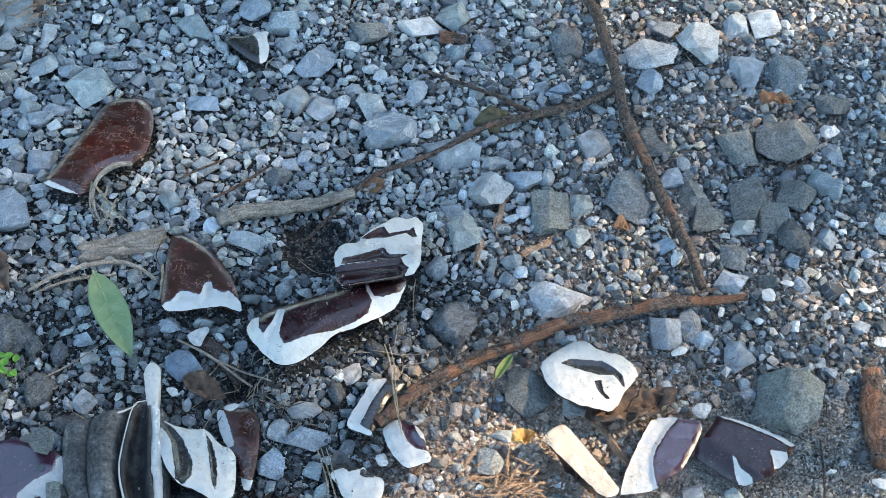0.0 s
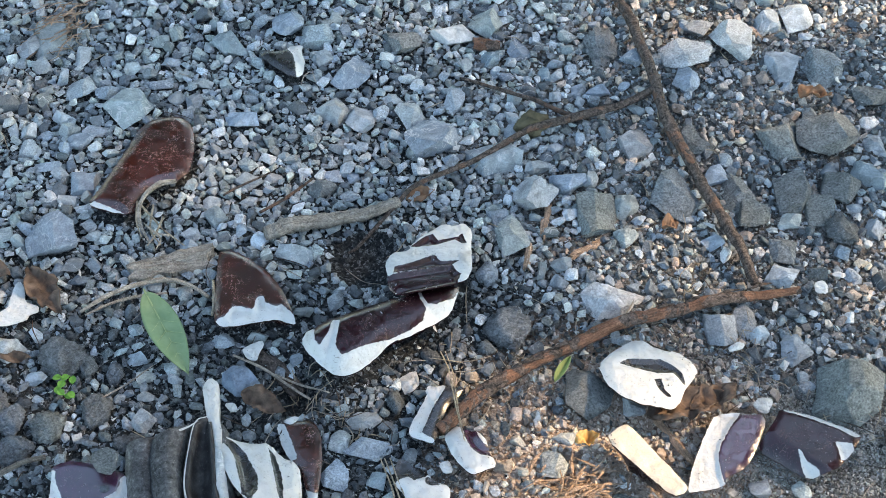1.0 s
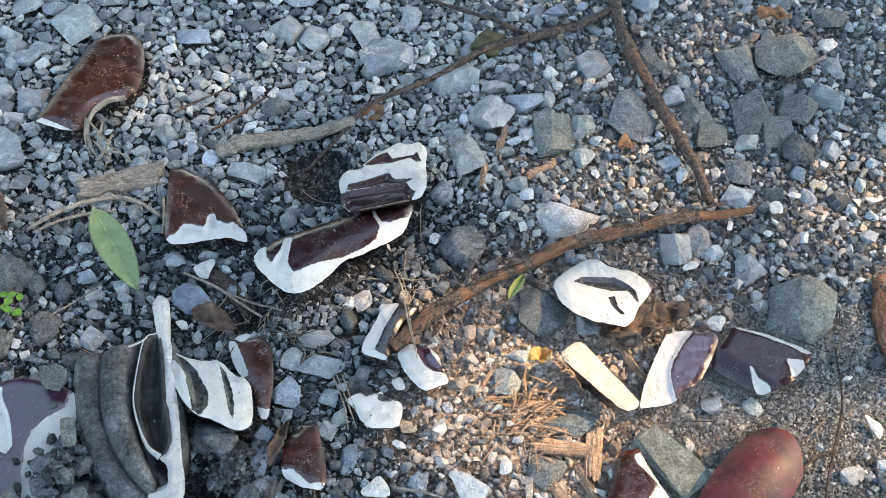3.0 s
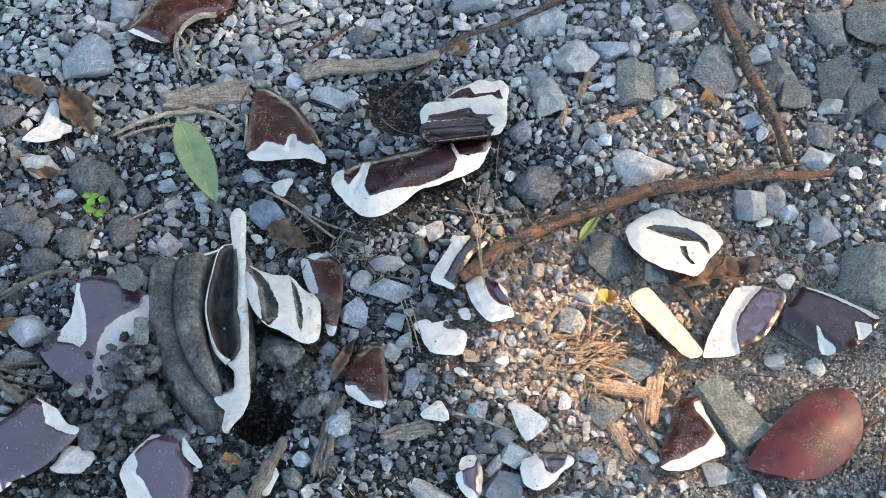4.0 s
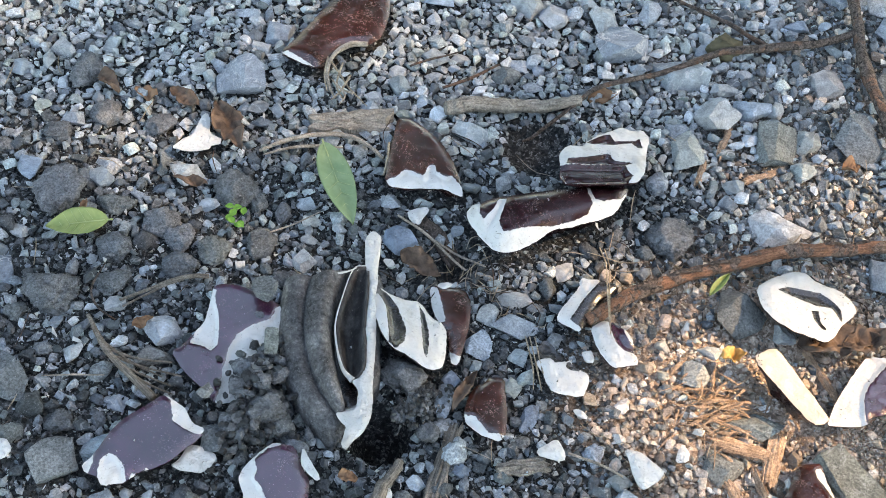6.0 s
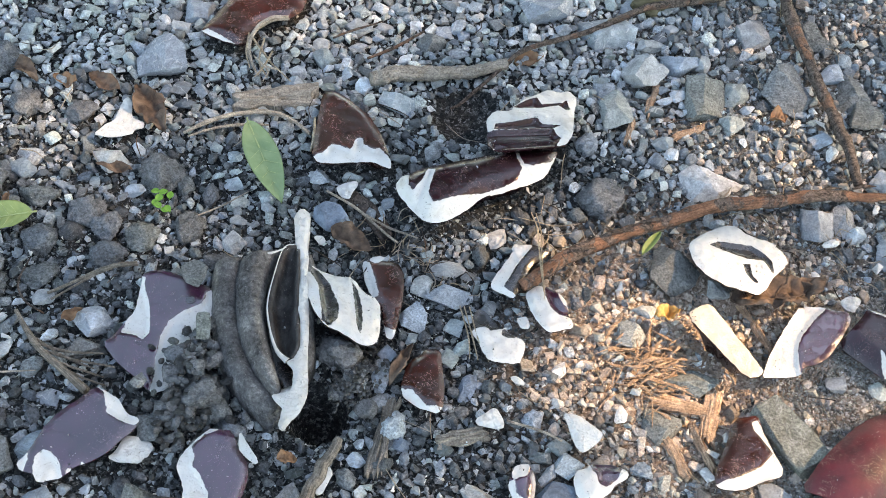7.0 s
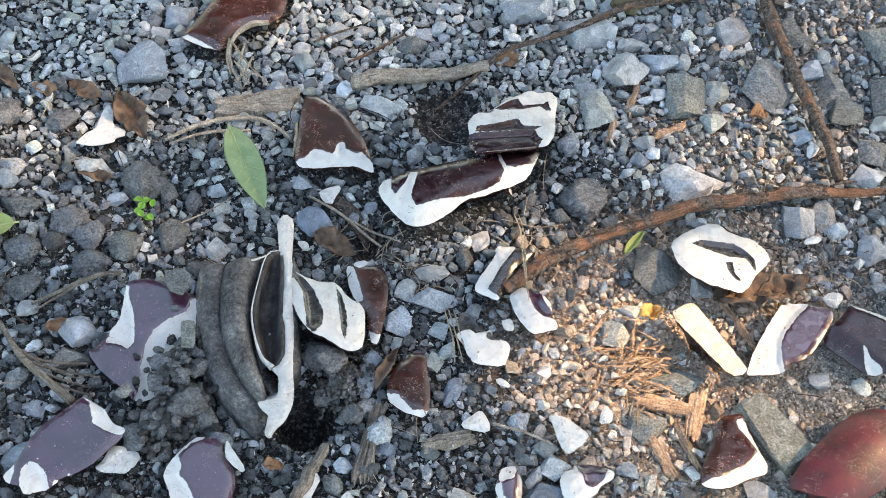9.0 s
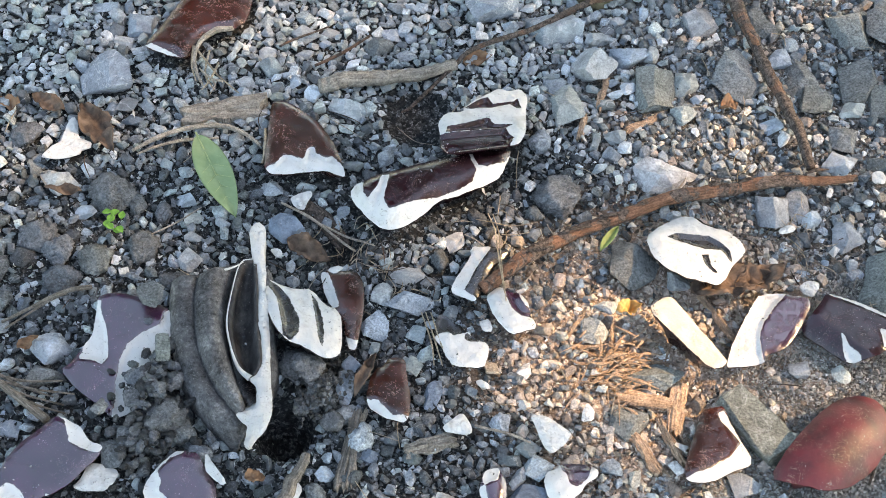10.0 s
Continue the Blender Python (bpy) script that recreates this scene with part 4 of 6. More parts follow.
def lump(rng, level):
    """A crumbly clod with blunt faces, one across each way."""
    bm = bmesh.new()
    bmesh.ops.create_icosphere(bm, subdivisions=level, radius=0.5)
    off = Vector(rng.uniform(0, 50, 3))
    faces = [(Vector(q).normalized(), w) for q, w in zip(rng.normal(size=(13, 3)), rng.uniform(0.32, 0.47, 13))]
    for v in bm.verts:
        n = v.co.normalized()
        r = min([0.56] + [w / n.dot(q) for q, w in faces if n.dot(q) > 0.2])
        v.co = n * (r + 0.07 * noise.noise(n * 2.2 + off) + 0.07 * noise.noise(n * 5 + off) + 0.08 * noise.noise(n * 10 + off) + 0.05 * noise.noise(n * 21 + off))
    unit(bm)
    return bm


def stone_mesh(rng, size, kind):
    if kind == "dark":
        bm = lump(rng, 4 if max(size) > 0.03 else 3)
        bmesh.ops.scale(bm, vec=Vector(size), verts=bm.verts)
    else:
        bm = cut_block(rng, 7, 0.0, 0.66, 0.9, 0.2) if kind == "slab" else cut_block(rng, int(rng.integers(5, 9)))
        bmesh.ops.dissolve_limit(bm, angle_limit=radians(8), verts=bm.verts, edges=bm.edges)
        bmesh.ops.scale(bm, vec=Vector(size), verts=bm.verts)
        s = min(size)
        bmesh.ops.bevel(bm, geom=list(bm.edges), offset=s * 0.05, segments=2, affect="EDGES", profile=0.6, clamp_overlap=True)
        bmesh.ops.triangulate(bm, faces=bm.faces)
        for _ in range(2):
            long_ = [e for e in bm.edges if e.calc_length() > 0.13 * max(size)]
            bmesh.ops.subdivide_edges(bm, edges=long_, cuts=2, use_grid_fill=True)
            bmesh.ops.triangulate(bm, faces=bm.faces)
        off = Vector(rng.uniform(0, 50, 3))
        bm.normal_update()
        moves = [(v, v.normal * s * (0.05 * noise.fractal(v.co * 1.3 / s + off, 0.8, 2.0, 3) + 0.025 * noise.fractal(v.co * 9 / s + off, 0.8, 2.0, 2))) for v in bm.verts]
        for v, d in moves:
            v.co += d
    me = bpy.data.meshes.new("stone")
    bm.to_mesh(me)
    bm.free()
    me.polygons.foreach_set("use_smooth", [True] * len(me.polygons))
    if kind != "dark":
        me.set_sharp_from_angle(angle=radians(28))
    return me


STONE_LABEL = {
    "blue": ("stone", "pale blue-grey angular crushed stone on the gravel"),
    "slate": ("stone", "flat slate-blue crushed stone with pale veins"),
    "grey": ("stone", "mid-grey angular stone bedded in gravel"),
    "olive": ("stone", "rough dark grey-green speckled stone"),
    "dark": ("soil_clod", "dark grey rounded clod of packed soil"),
    "light": ("stone", "light grey small stone on dirt"),
    "white": ("stone", "white quartz-like stone with grey grain"),
    "slab": ("stone", "large smooth grey-green slab of stone"),
}


def place_stones(kind, rows):
    for x, y, w, h, *lay in rows:
        rng = np.random.default_rng(int(abs(x) * 9973 + y * 7919 + w * 1e5))
        tall = min(w, h) * rng.uniform(0.5, 0.7)
        me = stone_mesh(rng, (w * 1.04, h * 0.92, tall), kind)
        me.materials.append(STONE[kind])
        name, label = STONE_LABEL[kind]
        ob = new(name, me)
        g = float(ground_z(x, y))
        ob.matrix_world = pose(x, y, g + tall * 0.24, rng.uniform(-9, 9), rng.uniform(-9, 9), lay[0] if lay else rng.uniform(-12, 12))
        tagged(ob, label, "stone" if name == "stone" else "soil clod", "larger stones" if name == "stone" else "soil clods")
        a = np.linspace(0, 2 * np.pi, 12, endpoint=False)
        block(np.column_stack([x + 0.42 * w * np.cos(a), y + 0.42 * h * np.sin(a)]))



def place_clods(rows):
    for x, y, w, h, z in rows:
        rng = np.random.default_rng(int(abs(x) * 9973 + y * 7919))
        me = stone_mesh(rng, (w * 0.8, h * 0.8, min(w, h) * 0.6), "dark")
        me.materials.append(STONE["dark"])
        ob = new("soil_clod", me)
        ob.matrix_world = pose(x, y, z, 0, 0, rng.uniform(0, 360))
        tagged(ob, "dark grey crumbly clod heaped against a broken plate", "soil clod", "soil clods")


place_stones("blue", [
        (-0.429, 0.922, 0.068, 0.068), (0.139, 1.014, 0.041, 0.044), (-0.41, 0.584, 0.041, 0.039), (-0.11, 0.637, 0.027, 0.036), (-0.071, 0.633, 0.02, 0.023),
        (0.049, 0.503, 0.029, 0.034), (-0.533, 0.751, 0.028, 0.027), (-0.331, 0.482, 0.019, 0.025), (-0.13, 0.566, 0.019, 0.042), (-0.278, 0.754, 0.019, 0.022),
        (-0.167, 0.901, 0.041, 0.028), (-0.232, 0.789, 0.023, 0.022), (0.054, 1.049, 0.074, 0.056), (0.01, 1.142, 0.029, 0.045), (-0.379, 1.119, 0.056, 0.073),
        (0.3, 1.187, 0.033, 0.047), (0.363, 0.88, 0.043, 0.033), (0.495, 1.031, 0.042, 0.044), (0.314, 1.028, 0.028, 0.041), (0.329, 1.055, 0.02, 0.028),
        (-0.241, 1.103, 0.045, 0.034), (-0.271, 1.236, 0.044, 0.044), (-0.2, 1.27, 0.044, 0.056), (-0.409, 1.001, 0.032, 0.04),
])
place_stones("blue", [
        (-0.443, 1.156, 0.034, 0.046), (-0.163, 1.255, 0.043, 0.043), (-0.624, 0.674, 0.023, 0.027), (-0.675, 0.884, 0.025, 0.036),
])
place_stones("white", [
        (0.177, 0.845, 0.07, 0.05), (0.011, 1.26, 0.059, 0.041),
])
place_stones("grey", [
        (0.1, 0.987, 0.053, 0.054), (-0.021, 0.456, 0.046, 0.034), (0.1, 0.648, 0.029, 0.033), (0.235, 0.503, 0.032, 0.03), (0.284, 0.807, 0.037, 0.055),
        (0.312, 0.817, 0.028, 0.048), (-0.325, 0.649, 0.026, 0.025), (-0.3, 0.693, 0.026, 0.029), (-0.084, 0.698, 0.035, 0.023), (-0.077, 0.666, 0.053, 0.028),
        (-0.107, 0.672, 0.023, 0.028), (-0.04, 0.743, 0.02, 0.031), (-0.194, 0.441, 0.023, 0.024), (0.224, 1.076, 0.039, 0.05), (0.429, 1.212, 0.045, 0.066),
        (0.332, 1.285, 0.041, 0.045), (0.204, 0.978, 0.03, 0.051), (0.36, 0.781, 0.035, 0.04), (0.071, 0.931, 0.038, 0.06), (-0.495, 1.246, 0.042, 0.086),
        (-0.1, 1.106, 0.04, 0.047), (-0.135, 1.124, 0.041, 0.054), (0.053, 1.283, 0.044, 0.05), (0.416, 0.551, 0.027, 0.023),
])
place_stones("olive", [
        (0.17, 0.966, 0.044, 0.072), (-0.408, 0.555, 0.037, 0.029), (-0.307, 0.406, 0.054, 0.038), (0.139, 0.73, 0.053, 0.063), (0.156, 0.604, 0.061, 0.032),
        (0.257, 0.992, 0.053, 0.081), (0.371, 0.914, 0.033, 0.039), (0.457, 1.09, 0.071, 0.071), (0.398, 1.084, 0.053, 0.061), (0.399, 0.999, 0.045, 0.074),
        (0.456, 1.009, 0.05, 0.055), (0.289, 1.082, 0.045, 0.047), (0.478, 1.208, 0.051, 0.064), (0.336, 0.998, 0.039, 0.061), (0.348, 0.968, 0.032, 0.051),
        (0.526, 1.164, 0.043, 0.047), (-0.536, 0.502, 0.057, 0.056), (-0.457, 0.434, 0.045, 0.063),
])
place_stones("dark", [
        (-0.171, 0.585, 0.047, 0.042), (-0.389, 0.763, 0.05, 0.054), (0.062, 0.806, 0.05, 0.062), (-0.289, 0.527, 0.047, 0.054), (-0.496, 0.833, 0.035, 0.037),
        (-0.559, 0.837, 0.041, 0.045), (-0.49, 0.665, 0.038, 0.041), (-0.348, 0.705, 0.033, 0.042), (-0.391, 0.687, 0.035, 0.044), (-0.452, 0.708, 0.039, 0.043),
        (0.199, 1.238, 0.043, 0.085), (0.443, 0.949, 0.039, 0.051),
])
place_stones("slate", [
        (-0.208, 0.738, 0.041, 0.044), (-0.05, 0.569, 0.017, 0.035), (-0.405, 0.402, 0.048, 0.034), (0.04, 0.47, 0.036, 0.04), (-0.42, 0.453, 0.036, 0.028),
        (-0.018, 1.075, 0.064, 0.064), (-0.117, 1.189, 0.049, 0.063), (0.095, 1.235, 0.033, 0.042), (-0.585, 0.618, 0.036, 0.039), (-0.609, 0.741, 0.031, 0.032),
])
place_stones("light", [
        (-0.07, 0.597, 0.021, 0.026), (-0.449, 0.775, 0.039, 0.035), (-0.37, 0.392, 0.029, 0.018), (0.183, 0.715, 0.021, 0.024), (0.296, 0.626, 0.023, 0.022),
        (-0.534, 0.77, 0.031, 0.027), (0.199, 0.931, 0.028, 0.03), (-0.04, 1.112, 0.045, 0.053), (0.305, 1.23, 0.066, 0.062), (0.367, 1.253, 0.056, 0.065),
        (0.388, 0.961, 0.03, 0.026), (0.461, 1.305, 0.042, 0.064), (0.422, 1.293, 0.037, 0.045), (0.513, 1.082, 0.027, 0.044), (0.336, 0.625, 0.018, 0.022),
        (-0.486, 0.543, 0.019, 0.029), (-0.638, 0.917, 0.032, 0.028),
])
place_stones("blue", [
        (-0.409, 1.151, 0.032, 0.026), (-0.348, 1.165, 0.033, 0.021), (-0.458, 1.027, 0.034, 0.016), (-0.425, 1.064, 0.033, 0.025), (-0.13, 1.017, 0.019, 0.021),
        (-0.341, 1.209, 0.025, 0.023), (0.164, 1.164, 0.018, 0.026), (-0.323, 0.803, 0.017, 0.018), (-0.317, 0.769, 0.024, 0.02), (-0.562, 0.679, 0.013, 0.012),
        (-0.56, 0.536, 0.025, 0.019), (-0.429, 0.503, 0.025, 0.017), (-0.386, 0.372, 0.02, 0.016), (0.116, 0.511, 0.021, 0.019),
])
place_stones("light", [
        (-0.064, 1.146, 0.028, 0.028), (-0.482, 1.053, 0.03, 0.028), (-0.424, 0.977, 0.024, 0.017), (-0.228, 1.012, 0.036, 0.027), (-0.265, 0.974, 0.019, 0.027),
        (-0.451, 1.213, 0.022, 0.037), (-0.371, 1.196, 0.019, 0.018), (-0.308, 1.223, 0.02, 0.022), (0.233, 1.047, 0.015, 0.017), (0.107, 1.037, 0.029, 0.028),
        (-0.305, 0.745, 0.019, 0.017), (-0.3, 0.723, 0.02, 0.014), (-0.369, 0.42, 0.012, 0.013), (0.112, 0.679, 0.023, 0.016),
])
place_stones("grey", [
        (-0.2, 1.021, 0.022, 0.02), (-0.223, 0.982, 0.02, 0.018), (-0.11, 0.987, 0.025, 0.019), (-0.303, 1.138, 0.021, 0.031), (-0.36, 1.243, 0.026, 0.028),
        (-0.52, 1.23, 0.03, 0.058), (-0.497, 1.196, 0.025, 0.028), (-0.296, 1.167, 0.025, 0.021), (-0.411, 1.085, 0.034, 0.022), (0.129, 1.069, 0.02, 0.019),
        (0.057, 0.956, 0.025, 0.029), (0.483, 0.95, 0.027, 0.032), (-0.693, 0.856, 0.023, 0.02), (-0.587, 0.665, 0.018, 0.021), (-0.458, 0.37, 0.019, 0.03),
        (-0.485, 0.367, 0.014, 0.02),
])
place_stones("olive", [
        (-0.142, 0.997, 0.035, 0.03), (-0.05, 1.243, 0.043, 0.045), (0.424, 0.975, 0.034, 0.048), (0.132, 0.555, 0.038, 0.04),
])
place_stones("slate", [
        (-0.107, 1.017, 0.016, 0.024), (0.059, 1.218, 0.032, 0.027), (0.241, 1.226, 0.044, 0.04), (0.124, 1.194, 0.017, 0.035), (0.188, 1.164, 0.031, 0.021),
        (0.075, 1.188, 0.025, 0.021), (-0.129, 0.591, 0.019, 0.023), (-0.102, 0.502, 0.018, 0.018),
])
place_stones("dark", [
        (-0.601, 0.888, 0.037, 0.057), (-0.6, 0.801, 0.032, 0.03), (-0.651, 0.771, 0.032, 0.02), (-0.505, 0.719, 0.04, 0.028), (-0.363, 0.758, 0.019, 0.03),
        (-0.566, 0.72, 0.055, 0.071), (-0.307, 0.67, 0.034, 0.025), (-0.512, 0.541, 0.019, 0.018), (-0.469, 0.472, 0.032, 0.029), (-0.053, 0.543, 0.016, 0.016),
        (-0.529, 0.6, 0.058, 0.058), (-0.553, 0.574, 0.023, 0.025), (-0.418, 0.662, 0.04, 0.038), (-0.43, 0.692, 0.035, 0.039), (-0.476, 0.627, 0.035, 0.038),
])
place_stones("olive", [
        (0.401, 0.727, 0.085, 0.08),
])
place_stones("slab", [
        (0.25, 0.563, 0.039, 0.084, 33),
])
place_clods([
    (-0.3, 0.571, 0.022, 0.027, 0.022),
    (-0.32, 0.552, 0.024, 0.024, 0.02),
    (-0.303, 0.542, 0.02, 0.02, 0.024),
    (-0.317, 0.531, 0.022, 0.021, 0.022),
    (-0.288, 0.518, 0.046, 0.053, 0.02),
    (-0.318, 0.497, 0.027, 0.029, 0.012),
    (-0.297, 0.5, 0.025, 0.026, 0.012),
    (-0.284, 0.551, 0.021, 0.03, 0.02),
    (-0.27, 0.506, 0.03, 0.029, 0.01),
    (-0.294, 0.538, 0.017, 0.018, 0.03),
    (-0.25, 0.488, 0.03, 0.02, 0.012),
    (-0.308, 0.516, 0.02, 0.023, 0.016),
    (-0.155, 0.555, 0.031, 0.027, 0.01),
    (-0.139, 0.529, 0.026, 0.029, 0.008),
    (-0.167, 0.577, 0.045, 0.04, 0.02),
    (-0.168, 0.543, 0.021, 0.024, 0.006),
])

# ---- sticks, twigs, straw ----
def tube(name, pts, radii, material, label="", category="stick", lift=0.0, knots=0.12, parent=None, sides=10, flat=1.0, seed=0, zs=None, group=""):
    """A stick through plan points, lying on the ground; radii from end to end in mm."""
    n = max(12, int((16 if sides > 11 else 6) * len(pts)))
    c = strip([[tuple(q) for q in pts]], n)[0]
    r = np.interp(np.linspace(0, 1, n), np.linspace(0, 1, len(radii)), radii) / 1000
    s = np.linspace(0, 1, n)
    r = r * (1 + knots * 2 * fbm(s * 9 + seed, s * 0 + seed, 3, seed))
    if sides > 11:
        r = r * (1 + 0.9 * knots * fbm(s * 48 + seed, s * 0, 3, seed + 7))
    c = c + ((0.9 if sides > 11 else 0.25) * r.mean()) * np.stack([fbm(s * 12 + seed, s * 0, 2, seed + 1), fbm(s * 12, s * 0 + seed, 2, seed + 2)], 1)
    if zs is None:
        z = ground_z(c[:, 0], c[:, 1])
        z = np.convolve(np.pad(z, 4, mode="edge"), np.ones(9) / 9, "valid")[:n] + r * flat * 0.8 + lift
    else:
        z = np.interp(s, np.linspace(0, 1, len(zs)), zs)
    p = np.column_stack([c, z])
    tan_ = np.gradient(p, axis=0)
    tan_ /= np.linalg.norm(tan_, axis=1)[:, None]
    side = np.cross(tan_, (0, 0, 1.0))
    side /= np.linalg.norm(side, axis=1)[:, None]
    up = np.cross(side, tan_)
    verts, uv = [], []
    for i in range(n):
        for j in range(sides):
            a = 2 * math.pi * j / sides
            k = 1 + 0.24 * float(fbm(np.array(s[i] * (40 if sides > 11 else 14) + seed), np.array(j * 1.3), 4, seed + 4)) * 2 * (knots > 0.02) + 0.2 * float(fbm(np.array(s[i] * 7 + seed), np.array(j * 2.3), 3, seed + 6)) * (sides > 11)
            verts.append(p[i] + r[i] * k * (math.cos(a) * side[i] + math.sin(a) * flat * up[i]))
    faces = [(i * sides + j, i * sides + (j + 1) % sides, (i + 1) * sides + (j + 1) % sides, (i + 1) * sides + j) for i in range(n - 1) for j in range(sides)]
    faces += [tuple(range(sides))[::-1], tuple(range((n - 1) * sides, n * sides))]
    me = mesh_from(name, verts, faces, [material], True)
    lay = me.uv_layers.new(name="UVMap")
    total = float(np.sum(np.linalg.norm(np.diff(p, axis=0), axis=1)))
    li = np.zeros(len(me.loops), np.int32)
    me.loops.foreach_get("vertex_index", li)
    data = np.stack([(li % sides) / sides, (li // sides) / n * total * 30], 1).astype(np.float32)
    lay.data.foreach_set("uv", data.ravel())
    ob = new(name, me)
    if parent is not None:
        ob.parent = parent
        return tagged(ob, label) if label else ob
    return tagged(ob, label, category, group)


def splinter(name, label, a, b_, width, thick, material, lift=0.0, seed=0, category="wood"):
    """A flat torn piece of wood with ragged ends and a grooved top."""
    a, b_ = np.array(a, float), np.array(b_, float)
    d = b_ - a
    L = float(np.hypot(*d))
    d /= L
    e = np.array((-d[1], d[0]))
    n, m = 30, 11
    g = float(ground_z(*(0.5 * (a + b_)))) + lift
    f = np.linspace(-1, 1, m)
    head = 0.4 * L * np.array([float(fbm(np.array(q * 3.1 + seed), np.array(1.5), 3, seed)) for q in f])
    tail = 0.4 * L * np.array([float(fbm(np.array(q * 3.1 + seed), np.array(7.5), 3, seed)) for q in f])
    V, uv = [], []
    for side in (1, 0):
        for i in range(n):
            s = i / (n - 1)
            for j in range(m):
                along = (s * (L + tail[j] - head[j])) + head[j]
                w = width * (1 + 1.1 * float(fbm(np.array(s * 5 + seed), np.array(f[j]), 2, seed + 3)))
                ridge = 0.9 * thick * float(fbm(np.array(s * 3.0 + seed), np.array(f[j] * 6), 4, seed + 5))
                q = a + d * along + e * w * f[j]
                V.append((q[0], q[1], g + side * (thick * (1 - 0.35 * f[j] ** 2) + ridge) - 0.002))
                uv.append(((f[j] + 1) * 0.35, along * 30))
    F = []
    for side in (0, 1):
        o = side * n * m
        for i in range(n - 1):
            for j in range(m - 1):
                q = (o + i * m + j, o + (i + 1) * m + j, o + (i + 1) * m + j + 1, o + i * m + j + 1)
                F.append(q if side else q[::-1])
    rim = [i * m for i in range(n)] + [(n - 1) * m + j for j in range(1, m)] + [i * m + m - 1 for i in range(n - 2, -1, -1)] + [j for j in range(m - 2, 0, -1)]
    F += [(p, q, q + n * m, p + n * m) for p, q in zip(rim, rim[1:] + rim[:1])]
    me = mesh_from(name, V, F, [material], True)
    me.set_sharp_from_angle(angle=radians(40))
    lay = me.uv_layers.new(name="UVMap")
    li = np.zeros(len(me.loops), np.int32)
    me.loops.foreach_get("vertex_index", li)
    lay.data.foreach_set("uv", np.array(uv, np.float32)[li].ravel())
    return tagged(new(name, me), label, category)


ribbed_piece()

# pebbles fallen on the broken plates
for x, y, w, h, z in ((-0.320, 0.633, 0.027, 0.026, 0.034), (-0.343, 0.517, 0.017, 0.016, 0.028), (-0.298, 0.578, 0.015, 0.029, 0.034), (-0.326, 0.480, 0.021, 0.029, 0.012)):
    rng = np.random.default_rng(int(1e4 * abs(x)))
    me = stone_mesh(rng, (w, h, 0.5 * w), "grey")
    me.materials.append(STONE["olive"])
    tagged(new("stone", me), "small grey pebble resting on a broken plate", "stone", "larger stones").matrix_world = pose(x, y, z, 0, 0, rng.uniform(0, 30))

stick = tube("stick", [(-0.010, 0.680), (0.008, 0.698), (0.035, 0.723), (0.072, 0.749), (0.122, 0.777), (0.183, 0.806), (0.245, 0.824), (0.307, 0.841), (0.376, 0.852)],
             [5.6, 6.4, 7, 7.2, 7, 6.6, 5.8, 4.5], M_PEELED, "long curved orange-brown stick with peeling bark", knots=0.3, lift=0.014, seed=3, sides=16)
for k in range(9):
    q = 0.03 + 0.036 * k
    a = np.interp(q, [-0.014, 0.072, 0.183, 0.307, 0.376], [0.682, 0.749, 0.806, 0.841, 0.852])
    tube("bark_flake", [(q, a + 0.004), (q + 0.012, a + 0.009), (q + 0.026, a + 0.014)], [1.2, 2.4, 0.8], M_BARK, "loose dark strip of bark", parent=stick, seed=20 + k, flat=0.5,
         zs=[0.024, 0.026, 0.022], sides=6)
branch = tube("branch", [(0.222, 1.333), (0.239, 1.283), (0.248, 1.230), (0.258, 1.168), (0.262, 1.110), (0.280, 1.046), (0.293, 0.993), (0.308, 0.944), (0.320, 0.904), (0.328, 0.861)],
              [6, 6.5, 7, 7, 7, 7.5, 7, 6.5, 6.5, 6], M_BARK, "long dark brown branch with peeled orange spots", knots=0.35, lift=0.014, seed=5, sides=16)
limb_ = tube("side_branch", [(0.257, 1.160), (0.212, 1.128), (0.163, 1.110), (0.114, 1.093), (0.087, 1.078), (0.032, 1.036), (-0.033, 0.996), (-0.058, 0.966), (-0.094, 0.924), (-0.109, 0.912)],
     [5, 5, 5, 4.5, 4, 3.5, 3, 2.4, 2, 1.2], M_BARK, parent=branch, lift=0.014, seed=6)
tube("twig", [(0.018, 1.175), (0.056, 1.159), (0.103, 1.140), (0.143, 1.117), (0.163, 1.110)], [1.6, 2.2, 2.5, 3, 3.4], M_BARK, "thin dark twig", parent=limb_, lift=0.012, seed=7)
tube("peeled_spot", [(0.2745, 1.052), (0.281, 1.036), (0.285, 1.028)], [2, 4, 2], M_PEELED, "orange peeled patch", parent=branch, zs=[0.019, 0.021, 0.019], seed=8)
tube("weathered_stick", [(-0.198, 0.922), (-0.169, 0.933), (-0.126, 0.947), (-0.089, 0.956), (-0.055, 0.970)], [8, 8.5, 8, 7, 6], M_GREYWOOD, "thick weathered grey stick with a broken end", lift=0.010, seed=9, sides=14)
splinter("wood_chunk", "splintered grey weathered chunk of wood", (-0.338, 0.874), (-0.252, 0.897), 0.0125, 0.016, M_GREYWOOD, 0.004, 10)
tube("twig", [(-0.381, 0.818), (-0.357, 0.838), (-0.330, 0.852), (-0.301, 0.860), (-0.275, 0.854), (-0.250, 0.837)], [1.6, 2.4, 2.6, 2.6, 2.4, 1.8], M_TWIG, "pale curved peeled twig", "twig", lift=0.012, seed=11)
tube("twig", [(-0.376, 0.816), (-0.350, 0.832), (-0.322, 0.842), (-0.296, 0.846)], [1, 1.6, 1.6, 1], M_TWIG, "pale curved peeled twig", "twig", lift=0.010, seed=31)
